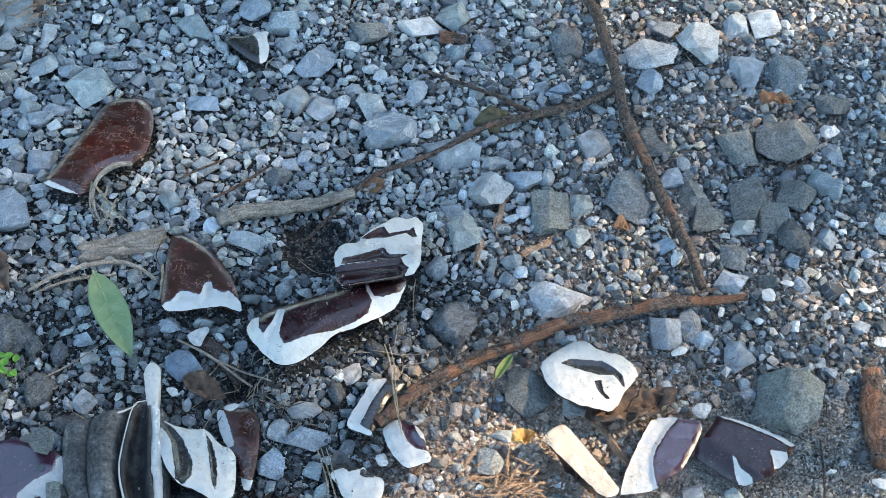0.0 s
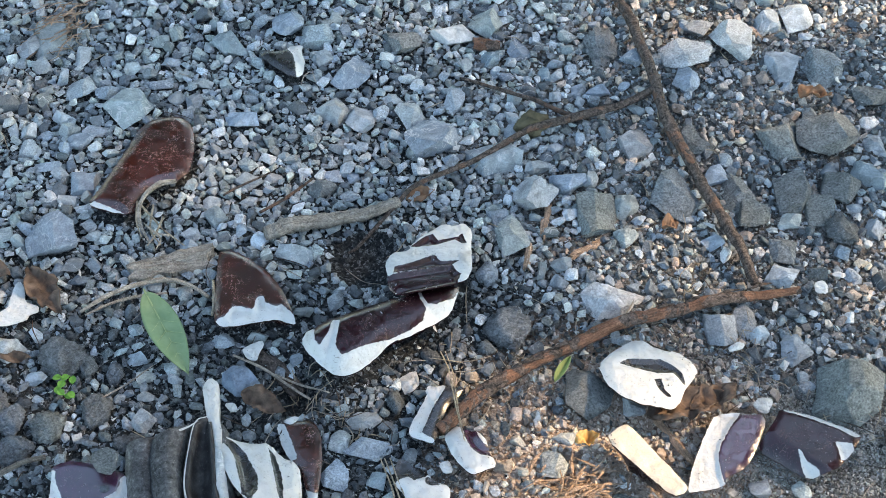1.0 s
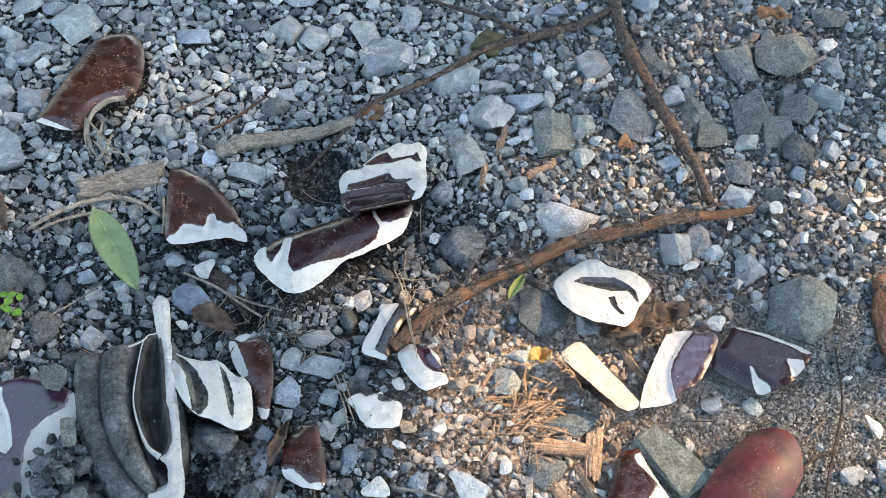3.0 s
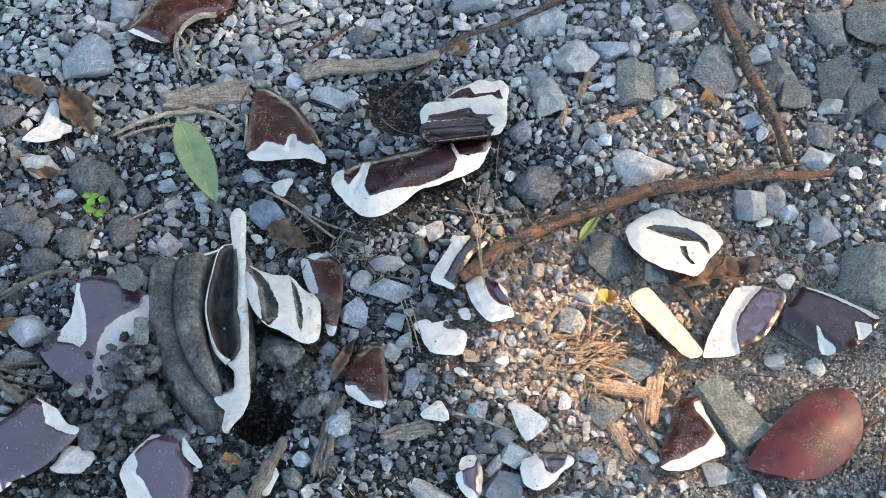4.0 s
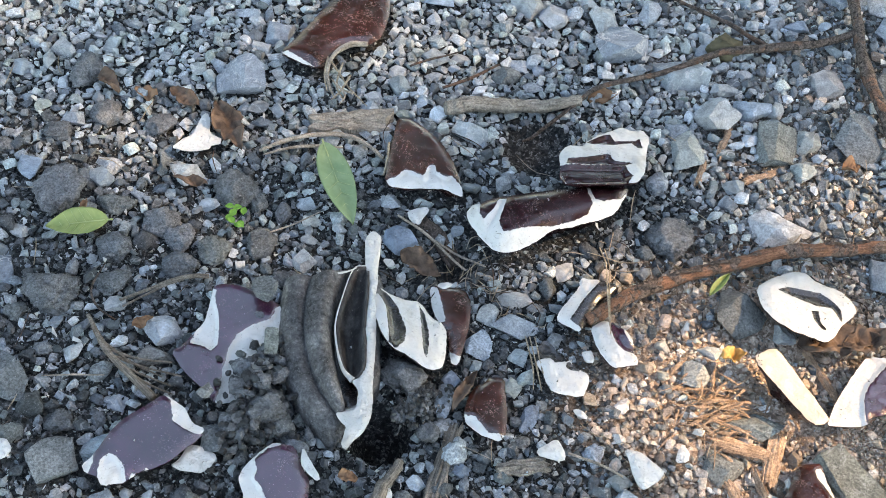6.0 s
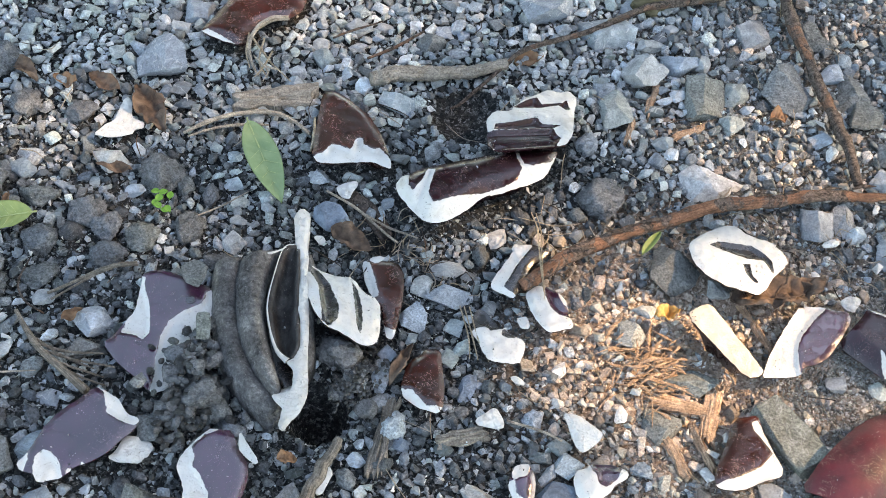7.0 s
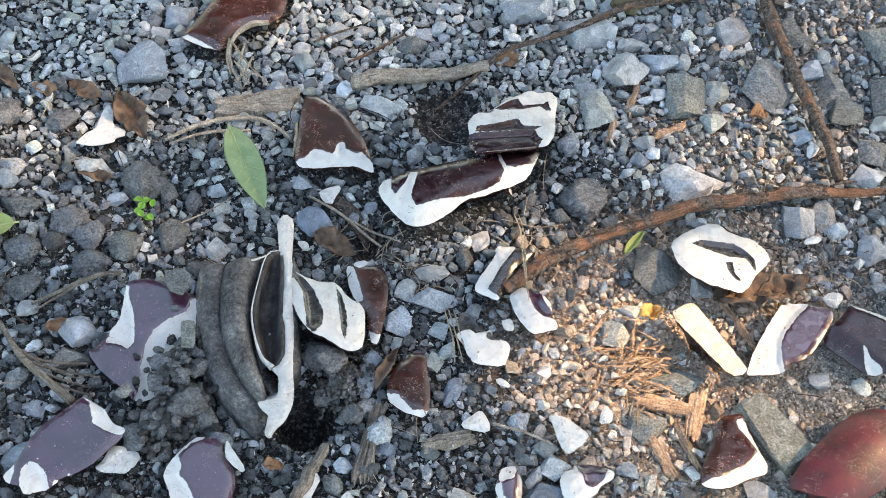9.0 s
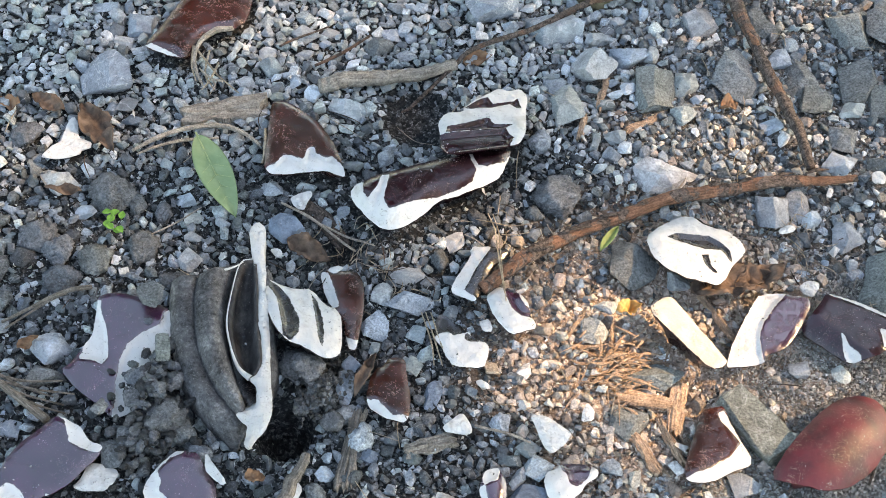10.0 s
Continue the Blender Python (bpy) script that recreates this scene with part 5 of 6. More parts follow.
tube("twig", [(-0.248, 0.856), (-0.244, 0.828), (-0.244, 0.811)], [1.4, 1.6, 1.2], M_STRAW, "short pale straw leaning on a shard", "twig", lift=0.016, seed=12)
dead = tube("dead_root", [(-0.479, 0.578), (-0.450, 0.546), (-0.422, 0.526), (-0.389, 0.505)], [2.0, 3.0, 3.6, 4], M_ROOT, "grey-brown dead root with a fan of thin rootlets", "root", lift=0.016, seed=13)
for q, sd in ((((-0.450, 0.547), (-0.417, 0.543), (-0.386, 0.546)), 14), (((-0.443, 0.541), (-0.409, 0.535), (-0.372, 0.534)), 15), (((-0.430, 0.532), (-0.407, 0.527), (-0.379, 0.522)), 16), (((-0.455, 0.553), (-0.42, 0.537), (-0.39, 0.529)), 17), (((-0.425, 0.528), (-0.40, 0.519), (-0.375, 0.514)), 18)):
    tube("rootlet", q, [1.3, 1.2, 0.7], M_ROOT, parent=dead, lift=0.016, seed=sd)
tube("twig", [(-0.458, 0.603), (-0.427, 0.627), (-0.405, 0.639), (-0.382, 0.647)], [1.4, 1.8, 2.2, 2.4], M_ROOT, "pale forked twig on dark soil", "twig", lift=0.014, seed=19)
tube("twig", [(-0.453, 0.597), (-0.426, 0.625), (-0.405, 0.638)], [1, 1.3, 1.6], M_ROOT, "pale forked twig on dark soil", "twig", lift=0.013, seed=21)
tube("twig", [(-0.487, 0.642), (-0.489, 0.61), (-0.476, 0.592), (-0.455, 0.582)], [0.8, 1.1, 1.1, 0.8], M_BARK, "thin dark bent twig", "twig", lift=0.012, seed=22)
tube("weathered_stick", [(-0.186, 0.392), (-0.178, 0.422), (-0.169, 0.457), (-0.156, 0.493)], [6.5, 6.5, 6, 4.5], M_ROOT, "thick grey splintered stick", lift=0.012, seed=23, sides=12)
splinter("wood_chip", "grey splintered wood chip", (-0.116, 0.545), (-0.121, 0.470), 0.0075, 0.007, M_ROOT, 0.004, 24)
splinter("wood_chip", "grey-brown lens-shaped wood chip", (-0.070, 0.507), (-0.027, 0.524), 0.007, 0.006, M_GREYWOOD, 0.006, 25)
tube("twig", [(-0.010, 0.537), (0.017, 0.531), (0.041, 0.522)], [1.2, 1.4, 1.0], M_TWIG, "straight pale twig on gravel", "twig", lift=0.014, seed=26)
tube("twig", [(-0.218, 0.764), (-0.177, 0.745), (-0.138, 0.721)], [1.2, 1.5, 1.1], M_TWIG, "thin pale twig beside a white chip", "twig", lift=0.014, seed=27)
tube("twig", [(-0.177, 0.745), (-0.146, 0.736), (-0.119, 0.723)], [1.0, 1.2, 0.7], M_TWIG, "thin pale twig beside a white chip", "twig", lift=0.014, seed=28)
tube("bark_slab", [(-0.20, 0.775), (-0.175, 0.758), (-0.15, 0.733)], [7, 10, 8], M_BARK, "dark damp slab of bark under a twig", "bark", seed=29, flat=0.5)
tube("straw", [(-0.009, 0.772), (-0.002, 0.738), (0.004, 0.698), (0.011, 0.671)], [0.7, 0.8, 0.8, 0.6], M_STRAW, "long dry grass stalk leaning over a shard", "straw", zs=[0.012, 0.034, 0.036, 0.024], seed=30)
tube("straw", [(-0.004, 0.772), (0.002, 0.738), (0.006, 0.70), (0.013, 0.665)], [0.5, 0.6, 0.6, 0.5], M_STRAW, "long dry grass stalk leaning over a shard", "straw", zs=[0.012, 0.03, 0.033, 0.02], seed=32)
for k, dx in enumerate((0.0, 0.005, -0.004)):
    tube("straw", [(-0.063 + dx, 0.649), (-0.051 + dx, 0.616), (-0.043 + dx * 2, 0.593)], [0.6, 0.8, 0.6], M_STRAW, "dry grass stalk beside a white fragment", "straw", lift=0.018, seed=33 + k)
fibre = tube("dry_root", [(-0.301, 0.982), (-0.319, 0.976), (-0.332, 0.962), (-0.337, 0.947), (-0.335, 0.931), (-0.328, 0.916), (-0.32, 0.904)], [1.8, 2.6, 2.5, 2.2, 2.0, 1.6, 1.0], M_TWIG, "pale frayed dry root curling beside a shard", "root", zs=[0.032, 0.033, 0.03, 0.026, 0.022, 0.02, 0.018], seed=36)
for k, q in enumerate((((-0.335, 0.949), (-0.318, 0.93), (-0.307, 0.918), (-0.282, 0.898)), ((-0.326, 0.921), (-0.309, 0.906), (-0.312, 0.893)), ((-0.309, 0.933), (-0.315, 0.91), (-0.322, 0.898)),
                       ((-0.3, 0.907), (-0.316, 0.914), (-0.33, 0.929)), ((-0.322, 0.95), (-0.321, 0.918), (-0.308, 0.899)), ((-0.301, 0.984), (-0.32, 0.98), (-0.335, 0.966)), ((-0.34, 0.955), (-0.338, 0.93), (-0.33, 0.91)))):
    tube("rootlet", q, [1.2, 1.1, 0.6], (M_STRAW, M_TWIG)[k % 2], parent=fibre, zs=[0.027, 0.024, 0.021], seed=37 + k)
tube("twig", [(-0.208, 0.955), (-0.178, 0.980), (-0.152, 1.006)], [1.6, 1.8, 1.4], M_BARK, "short dark reddish twig", "twig", lift=0.014, seed=43)
tube("twig", [(-0.251, 0.979), (-0.231, 0.996), (-0.201, 1.018)], [1.2, 1.4, 1.0], M_BARK, "short dark reddish twig", "twig", lift=0.014, seed=44)
root = tube("thin_root", [(0.428, 0.686), (0.421, 0.623), (0.403, 0.575), (0.387, 0.535), (0.374, 0.490)], [1.0, 1.3, 1.4, 1.3, 1.0], M_BARK, "thin dark root lying on fine grit", "root", lift=0.009, seed=45)
tube("rootlet", [(0.403, 0.575), (0.377, 0.563), (0.356, 0.534), (0.345, 0.510)], [1.6, 1.5, 1.4, 1.2], M_BARK, parent=root, lift=0.009, seed=46)

# torn orange fibres of rotten wood, and chips
rng = np.random.default_rng(5)
nest = tagged(new("wood_shreds"), "tangle of torn orange wood fibres on tan grit", "wood shreds")
nest.location = (0, 0, 0)
for k in range(120):
    cx, cy = rng.normal((0.122, 0.612), (0.024, 0.019))
    a = rng.normal(0.35, 0.7)
    l = rng.uniform(0.008, 0.038)
    bend = rng.normal(0, 0.07)
    d, e = np.array((math.cos(a), math.sin(a))), np.array((-math.sin(a), math.cos(a)))
    c0 = np.array((cx, cy))
    tube("fibre", [c0 - d * l / 2, c0 + e * l * bend, c0 + d * l / 2], [0.3, rng.uniform(0.5, 2.2) ** 1.2, 0.3], M_FIBRE, parent=nest, lift=rng.uniform(0.001, 0.014), seed=100 + k, sides=6, flat=0.6)
for q, r, lab in ((((0.181, 0.601), (0.178, 0.575), (0.172, 0.548)), [6, 10, 6], "upright-grained orange splinter of rotten wood"), (((0.118, 0.582), (0.145, 0.583), (0.171, 0.577)), [5, 8, 5], "flat orange-brown wood chip"),
                  (((0.135, 0.545), (0.15, 0.53), (0.16, 0.508)), [4, 8, 4], "flat orange-brown wood chip"), (((0.205, 0.70), (0.222, 0.672), (0.235, 0.652)), [2, 4, 2], "thin rust-coloured wood splinter"),
                  (((0.16, 0.56), (0.175, 0.54), (0.18, 0.52)), [3, 5, 2], "thin rust-coloured wood splinter"), (((0.135, 0.905), (0.15, 0.915), (0.168, 0.926)), [2, 5, 2], "thin rust-coloured wood splinter"),
                  (((0.105, 0.93), (0.112, 0.95), (0.115, 0.975)), [2, 5, 3], "flat orange-brown wood chip"), (((0.085, 0.885), (0.087, 0.90), (0.09, 0.92)), [3, 5, 2], "flat orange-brown wood chip")):
    splinter("wood_chip", lab, q[0], q[2], 0.75 * max(r) / 1000, 0.006, M_FIBRE, 0.005, int(q[0][0] * 1000))

clump = tagged(new("fibre_clump"), "matted orange-brown clump of rotten wood fibre", "wood shreds")
for k in range(70):
    cx, cy = rng.normal((-0.482, 1.262), (0.020, 0.022))
    a = rng.normal(0.6, 0.5)
    l = rng.uniform(0.01, 0.045)
    d = np.array((math.cos(a), math.sin(a))) * l / 2
    tube("fibre", [(cx, cy) - d, (cx + rng.normal(0, 0.003), cy + rng.normal(0, 0.003)), (cx, cy) + d], [0.5, rng.uniform(0.8, 2.0), 0.4], M_FIBRE, parent=clump, lift=rng.uniform(0.004, 0.018), seed=900 + k, sides=6, flat=0.6)

# scattered needles and bits of straw
for k in range(150):
    cx, cy = rng.uniform(-0.68, 0.58), rng.uniform(0.4, 1.3)
    a = rng.uniform(0, math.pi)
    l = rng.uniform(0.012, 0.05)
    d = np.array((math.cos(a), math.sin(a))) * l / 2
    tube("straw", [(cx, cy) - d, (cx + rng.normal(0, 0.003), cy + rng.normal(0, 0.003)), (cx, cy) + d], [0.35, rng.uniform(0.4, 0.9), 0.3], (M_STRAW, M_TWIG, M_BARK)[k % 3],
         "short dry straw lying on the gravel", "straw", lift=0.010, seed=300 + k, sides=5, group="loose straws")
for cx, cy, s, n in ((-0.12, 0.705, 0.022, 34), (0.42, 0.70, 0.03, 30), (-0.48, 1.25, 0.03, 30), (0.24, 0.80, 0.035, 24), (0.30, 0.765, 0.03, 26), (-0.16, 0.70, 0.02, 18), (0.02, 0.74, 0.03, 20)):
    tuft = tagged(new("dry_grass"), "small mat of dry brown grass and needles", "dry grass")
    for k in range(n):
        c0 = rng.normal((cx, cy), s)
        a = rng.uniform(0, math.pi)
        l = rng.uniform(0.012, 0.04)
        d = np.array((math.cos(a), math.sin(a))) * l / 2
        tube("blade", [c0 - d, c0 + rng.normal(0, 0.004, 2), c0 + d], [0.3, 0.7, 0.3], (M_STRAW, M_TWIG, M_BARK)[k % 3], parent=tuft, lift=rng.uniform(0.002, 0.012), seed=int(600 + k + 1000 * abs(cx)), sides=5)


# ---- leaves ----
def leaf(name, label, base, tip, width, material, z=0.015, cup=0.2, curl=0.0, vein=None, ragged=0.0, seed=1, stalk=True, roll=0.0, crumple=0.0):
    """A pointed leaf blade from base to tip, cupped along its midrib."""
    b_, t_ = np.array(base), np.array(tip)
    d = t_ - b_
    L = float(np.hypot(*d))
    d = d / L
    e = np.array((-d[1], d[0]))
    n, m = 26, 15
    verts = []
    for i in range(n):
        s = i / (n - 1)
        w = width * 3.0 * s ** 0.74 * (1 - s) ** 0.92 + 0.0003
        for j in range(m):
            f = j / (m - 1) * 2 - 1
            rag = 1 + ragged * float(fbm(np.array(s * 7.0 + seed), np.array(f * 1.5), 3, seed))
            q = b_ + d * L * s + e * w * f * rag
            ridge = cup * w * abs(f) ** 1.3 + 0.0008 * math.sin(s * 38 - abs(f) * 8) * (1 - abs(f))
            curl_ = curl * L * (math.sin(s * 3.1 + f * 1.4 + seed) * 0.35 + abs(f) ** 2 * 0.5)
            verts.append((q[0], q[1], z + ridge + curl_ + roll * f * w + crumple * float(fbm(np.array(q[0] * 90 + seed), np.array(q[1] * 90), 3, seed))))
    faces = [(i * m + j, i * m + j + 1, (i + 1) * m + j + 1, (i + 1) * m + j) for i in range(n - 1) for j in range(m - 1)]
    me = mesh_from(name, verts, faces, [material], True)
    ob = tagged(new(name, me), label, "leaf")
    sol = ob.modifiers.new("thick", "SOLIDIFY")
    sol.thickness = 0.0005
    if vein:
        for k in range(1, 6):
            s0 = 0.1 + 0.13 * k
            w = width * 3.0 * s0 ** 0.74 * (1 - s0) ** 0.92
            for f in (-1, 1):
                q = [b_ + d * L * (s0 + 0.11 * h) + e * w * f * h * 0.86 for h in (0.0, 0.5, 1.0)]
                zz = [z + cup * w * (0.86 * h) ** 1.3 + 0.0004 + curl * L * (math.sin(s0 * 3.1 + f * h * 1.4 + seed) * 0.35 + h * h * 0.37) for h in (0.0, 0.5, 1.0)]
                tube("side_vein", [tuple(v) for v in q], [0.35, 0.28, 0.15], vein, parent=ob, zs=zz, seed=seed + k, sides=5, knots=0.01)
        tube("midrib", [tuple(b_ - d * 0.004), tuple(b_ + d * L * 0.3), tuple(b_ + d * L * 0.62)], [1.0, 0.8, 0.3], vein, parent=ob, zs=[z + 0.001, z + 0.0012, z + 0.0008], seed=seed, sides=6, knots=0.01)
    return ob


leaf("green_leaf", "fresh green pointed leaf lying on gravel", (-0.316, 0.838), (-0.259, 0.738), 0.0178, M_LEAF, 0.018, 0.22, 0.02, M_VEIN)
leaf("yellowing_leaf", "yellow-green spotted leaf on dark soil", (-0.500, 0.690), (-0.558, 0.668), 0.017, M_YLEAF, 0.014, 0.2, 0.05, M_VEIN, 0.2, 2)
leaf("dry_leaf", "curled brown dry leaf beside a white chip", (-0.445, 0.872), (-0.398, 0.812), 0.014, M_DRY, 0.010, 0.5, 0.08, None, 1.3, 3, crumple=0.026)
leaf("dry_leaf", "curled brown dry leaf on gravel", (-0.500, 0.880), (-0.461, 0.862), 0.010, M_DRY, 0.010, 0.2, 0.05, None, 1.2, 4, crumple=0.026)
leaf("dry_leaf", "small crumpled brown leaf on gravel", (-0.540, 0.877), (-0.509, 0.865), 0.008, M_RUST, 0.010, 0.2, 0.05, None, 1.2, 5, crumple=0.026)
leaf("dry_leaf", "crumpled brown leaf on gravel", (-0.585, 0.889), (-0.556, 0.866), 0.010, M_DRY, 0.010, 0.2, 0.05, None, 1.2, 6, crumple=0.026)
leaf("wet_leaf", "dark wet brown leaf pressed into the soil", (-0.206, 0.722), (-0.160, 0.699), 0.012, M_DRY, 0.010, 0.4, 0.06, None, 1.2, 7, crumple=0.026)
leaf("dry_leaf", "folded ochre-brown leaf beside a shard", (-0.121, 0.556), (-0.106, 0.602), 0.0065, M_DRY, 0.012, 0.5, 0.06, None, 1.2, 8, crumple=0.024)
leaf("bark_curl", "dark brown curled dry leaf like bark", (0.192, 0.693), (0.272, 0.722), 0.020, M_DRY, 0.016, 0.35, 0.06, None, 1.2, 9, crumple=0.026)
leaf("bark_curl", "dark brown curled dry leaf like bark", (0.235, 0.70), (0.285, 0.728), 0.014, M_DRY, 0.020, 0.4, 0.06, None, 1.2, 10, crumple=0.026)
leaf("orange_leaf", "small orange dried leaf on dirt", (0.238, 0.940), (0.257, 0.945), 0.010, M_RUST, 0.012, 0.5, 0.2, None, 0.3, 11, crumple=0.026)
leaf("orange_leaf", "orange-brown leaf under a thin branch", (-0.046, 0.983), (-0.014, 0.990), 0.010, M_RUST, 0.010, 0.3, 0.1, None, 0.3, 12, crumple=0.026)
leaf("orange_leaf", "pale orange dried leaf among dark stones", (0.428, 1.152), (0.470, 1.146), 0.009, M_RUST, 0.020, 0.4, 0.1, None, 0.5, 13, crumple=0.026)
leaf("small_green_leaf", "small folded green leaf leaning on a stone", (0.103, 0.727), (0.121, 0.758), 0.005, M_YLEAF, 0.026, 0.8, 0.1, None, 0.2, 14)
leaf("dry_leaf", "crumpled brown leaf on fine grit", (0.385, 0.500), (0.44, 0.515), 0.014, M_DRY, 0.012, 0.5, 0.12, None, 0.4, 15, crumple=0.026)
sprout = tagged(new("sprout"), "tiny bright green clover-like sprout in soil", "plant")
for k in range(9):
    a = rng.uniform(0, 6.28)
    c0 = rng.normal((-0.380, 0.724), (0.007, 0.008))
    q = leaf("leaflet", "", tuple(c0), tuple(c0 + 0.009 * np.array((math.cos(a), math.sin(a)))), 0.0034, M_SPROUT, 0.012 + 0.001 * k, 0.3, 0.1, None, 0.0, 40 + k)
    q.parent = sprout
    del q["category"]
leaf("yellow_leaf", "small crumpled yellow-orange dried leaf on grit", (0.119, 0.664), (0.143, 0.672), 0.0075, M_YELLOW, 0.020, 0.7, 0.1, None, 1.2, 78, crumple=0.03)

# odd bits
me = stone_mesh(np.random.default_rng(17), (0.052, 0.034, 0.026), "dark")
me.materials.append(leafy("moss", (0.045, 0.042, 0.025), (0.12, 0.105, 0.065), 1.0))
tagged(new("moss_clump", me), "brown-green mossy clump under a forked twig", "moss").matrix_world = pose(0.101, 1.099, 0.008, 0, 0, 20)
splinter("wood_chip", "flat rust-brown chip of bark on crushed stone", (0.037, 1.243), (0.068, 1.240), 0.008, 0.006, M_PEELED, 0.01, 83)
tube("bark_piece", [(0.497, 0.776), (0.490, 0.718), (0.486, 0.660)], [9, 14, 10], M_PEELED, "rough brown piece of bark lying on fine grit", "bark", lift=0.004, seed=71, sides=14, flat=0.6)
tube("thin_root", [(-0.354, 0.710), (-0.339, 0.721), (-0.317, 0.738), (-0.298, 0.756)], [0.5, 0.9, 1.0, 0.6], M_TWIG, "thin pale rootlet beside a green leaf", "root", lift=0.009, seed=72, sides=6)
tube("thin_root", [(-0.499, 0.509), (-0.47, 0.517), (-0.444, 0.523)], [0.6, 1.0, 0.6], M_TWIG, "thin pale rootlet between dark stones", "root", lift=0.010, seed=73, sides=6)
leaf("orange_leaf", "tiny torn orange leaf on soil", (-0.207, 0.466), (-0.190, 0.470), 0.006, M_RUST, 0.012, 0.3, 0.1, None, 0.8, 74, crumple=0.026)
leaf("orange_leaf", "tiny pale orange leaf beside a blue stone", (-0.436, 0.577), (-0.419, 0.590), 0.006, M_RUST, 0.014, 0.3, 0.1, None, 0.8, 75, crumple=0.026)
leaf("orange_leaf", "narrow orange leaf tip under a green leaf", (-0.529, 0.688), (-0.533, 0.712), 0.005, M_RUST, 0.013, 0.3, 0.1, None, 0.8, 76, crumple=0.026)
leaf("dry_leaf", "narrow grey-brown dry leaf on dark soil", (-0.455, 0.757), (-0.419, 0.759), 0.006, M_DRY, 0.012, 0.3, 0.05, None, 0.4, 77, crumple=0.026)
shard("white_chip", "narrow white porcelain sliver under a grey stick", None, at=(-0.162, 0.453, 0.012), slope=(0, 0), outline=[(-7, -12), (-3, 2), (1, 16), (6, 9), (3, -2), (-1, -13)], thick=8, dome=(1, 4), depth=0)
for (x, y), lab, out in (
    ((0.512, 0.806), "white porcelain chip in fine tan grit", [(-9, -3), (-4, 5), (6, 6), (10, 0), (3, -6)]),
    ((0.401, 0.860), "white blocky porcelain chip beside a stick end", [(-8, -7), (-7, 6), (4, 9), (8, 2), (5, -9)]),
    ((0.424, 0.877), "small white porcelain splinter on grit", [(-9, 1), (-2, 5), (9, 2), (3, -5)]),
    ((0.465, 0.921), "small white porcelain splinter on grit", [(-5, 0), (2, 6), (7, 0), (2, -5)]),
    ((0.509, 0.872), "long white porcelain splinter on grit", [(-9, 3), (2, 4), (9, -1), (-1, -3)]),
    ((0.480, 0.640), "white porcelain chip on fine dark grit", [(-12, 4), (2, 7), (10, -2), (0, -7)]),
    ((0.345, 0.835), "small white porcelain splinter on grit", [(-4, -6), (1, 7), (6, 4), (2, -7)]),
    ((0.385, 0.825), "small white porcelain splinter on grit", [(-6, 0), (0, 5), (6, 1), (1, -5)]),
    ((0.30, 0.70), "small white porcelain splinter on grit", [(-5, -1), (1, 4), (5, 0), (0, -4)]),
    ((-0.02, 0.726), "small white porcelain splinter beside straw", [(-5, -3), (-1, 6), (6, 3), (3, -5)]),
    ((-0.155, 0.690), "small white porcelain splinter beside a wet leaf", [(-8, -1), (2, 5), (9, 4), (1, -5)]),
    ((-0.215, 0.705), "small white porcelain splinter beside a wet leaf", [(-7, 4), (3, 5), (8, -2), (2, -6)]),
):
    shard("white_chip", lab, None, at=(x, y, 0.012), slope=(0.04, 0.05), outline=out, thick=8, dome=(1, 3), depth=0)

# ---- unseen tree added to block the sun, its crown open in a few places ----
def tree():
    rng = np.random.default_rng(21)
    root = tagged(new("shade_tree"), "unseen broad leafy tree added to shade the gravel", "tree")
    n = 48000
    z = rng.uniform(5.2, 8.2, n)
    mid = np.array(SUN_DIR) * (6.7 / SUN_DIR.z)
    r, a = 5.2 * np.sqrt(rng.uniform(0, 1, n)), rng.uniform(0, 2 * np.pi, n)
    P = np.column_stack([mid[0] + r * np.cos(a), mid[1] + r * np.sin(a), z])
    G = P[:, :2] - np.array(SUN_DIR)[None, :2] * (z / SUN_DIR.z)[:, None]
    gap = np.zeros(n)
    for cx, cy, rx, ry, k in GAPS:
        gap = np.maximum(gap, k * np.clip(1.6 - 1.2 * np.hypot((G[:, 0] - cx) / rx, (G[:, 1] - cy) / ry), 0, 1))
    P = P[rng.uniform(0, 1, n) >= gap]
    n = len(P)
    yaw, tip, s = rng.uniform(0, 2 * np.pi, n), rng.normal(0, 0.5, n), rng.uniform(0.09, 0.15, n)
    d = np.column_stack([np.cos(yaw) * np.cos(tip), np.sin(yaw) * np.cos(tip), np.sin(tip)]) * s[:, None]
    e = np.column_stack([-np.sin(yaw), np.cos(yaw), rng.normal(0, 0.4, n)]) * (0.32 * s)[:, None]
    V = np.stack([P - d * 0.5, P + e, P + d * 0.5, P - e], 1).reshape(-1, 3)
    F = np.arange(4 * n).reshape(n, 4)
    crown = part("crown", mesh_from("crown", V, F, [M_TREE]), root)
    tx, ty = mid[0] + 2.2, mid[1] + 2.6
    tube("trunk", [(tx, ty), (tx - 0.15, ty - 0.2), (tx - 0.5, ty - 0.6)], [240, 190, 130], M_BARK, parent=root, zs=[-0.1, 3.0, 6.2], seed=50, sides=16)
    for k in range(9):
        a = k * 0.7
        l = rng.uniform(2.0, 3.8)
        q = np.array((tx - 0.4, ty - 0.5))
        d = np.array((math.cos(a), math.sin(a))) * l
        tube("limb", [q, q + d * 0.5, q + d], [70, 45, 15], M_BARK, parent=root, zs=[4.8, 6.0, 6.9], seed=51 + k, sides=8)


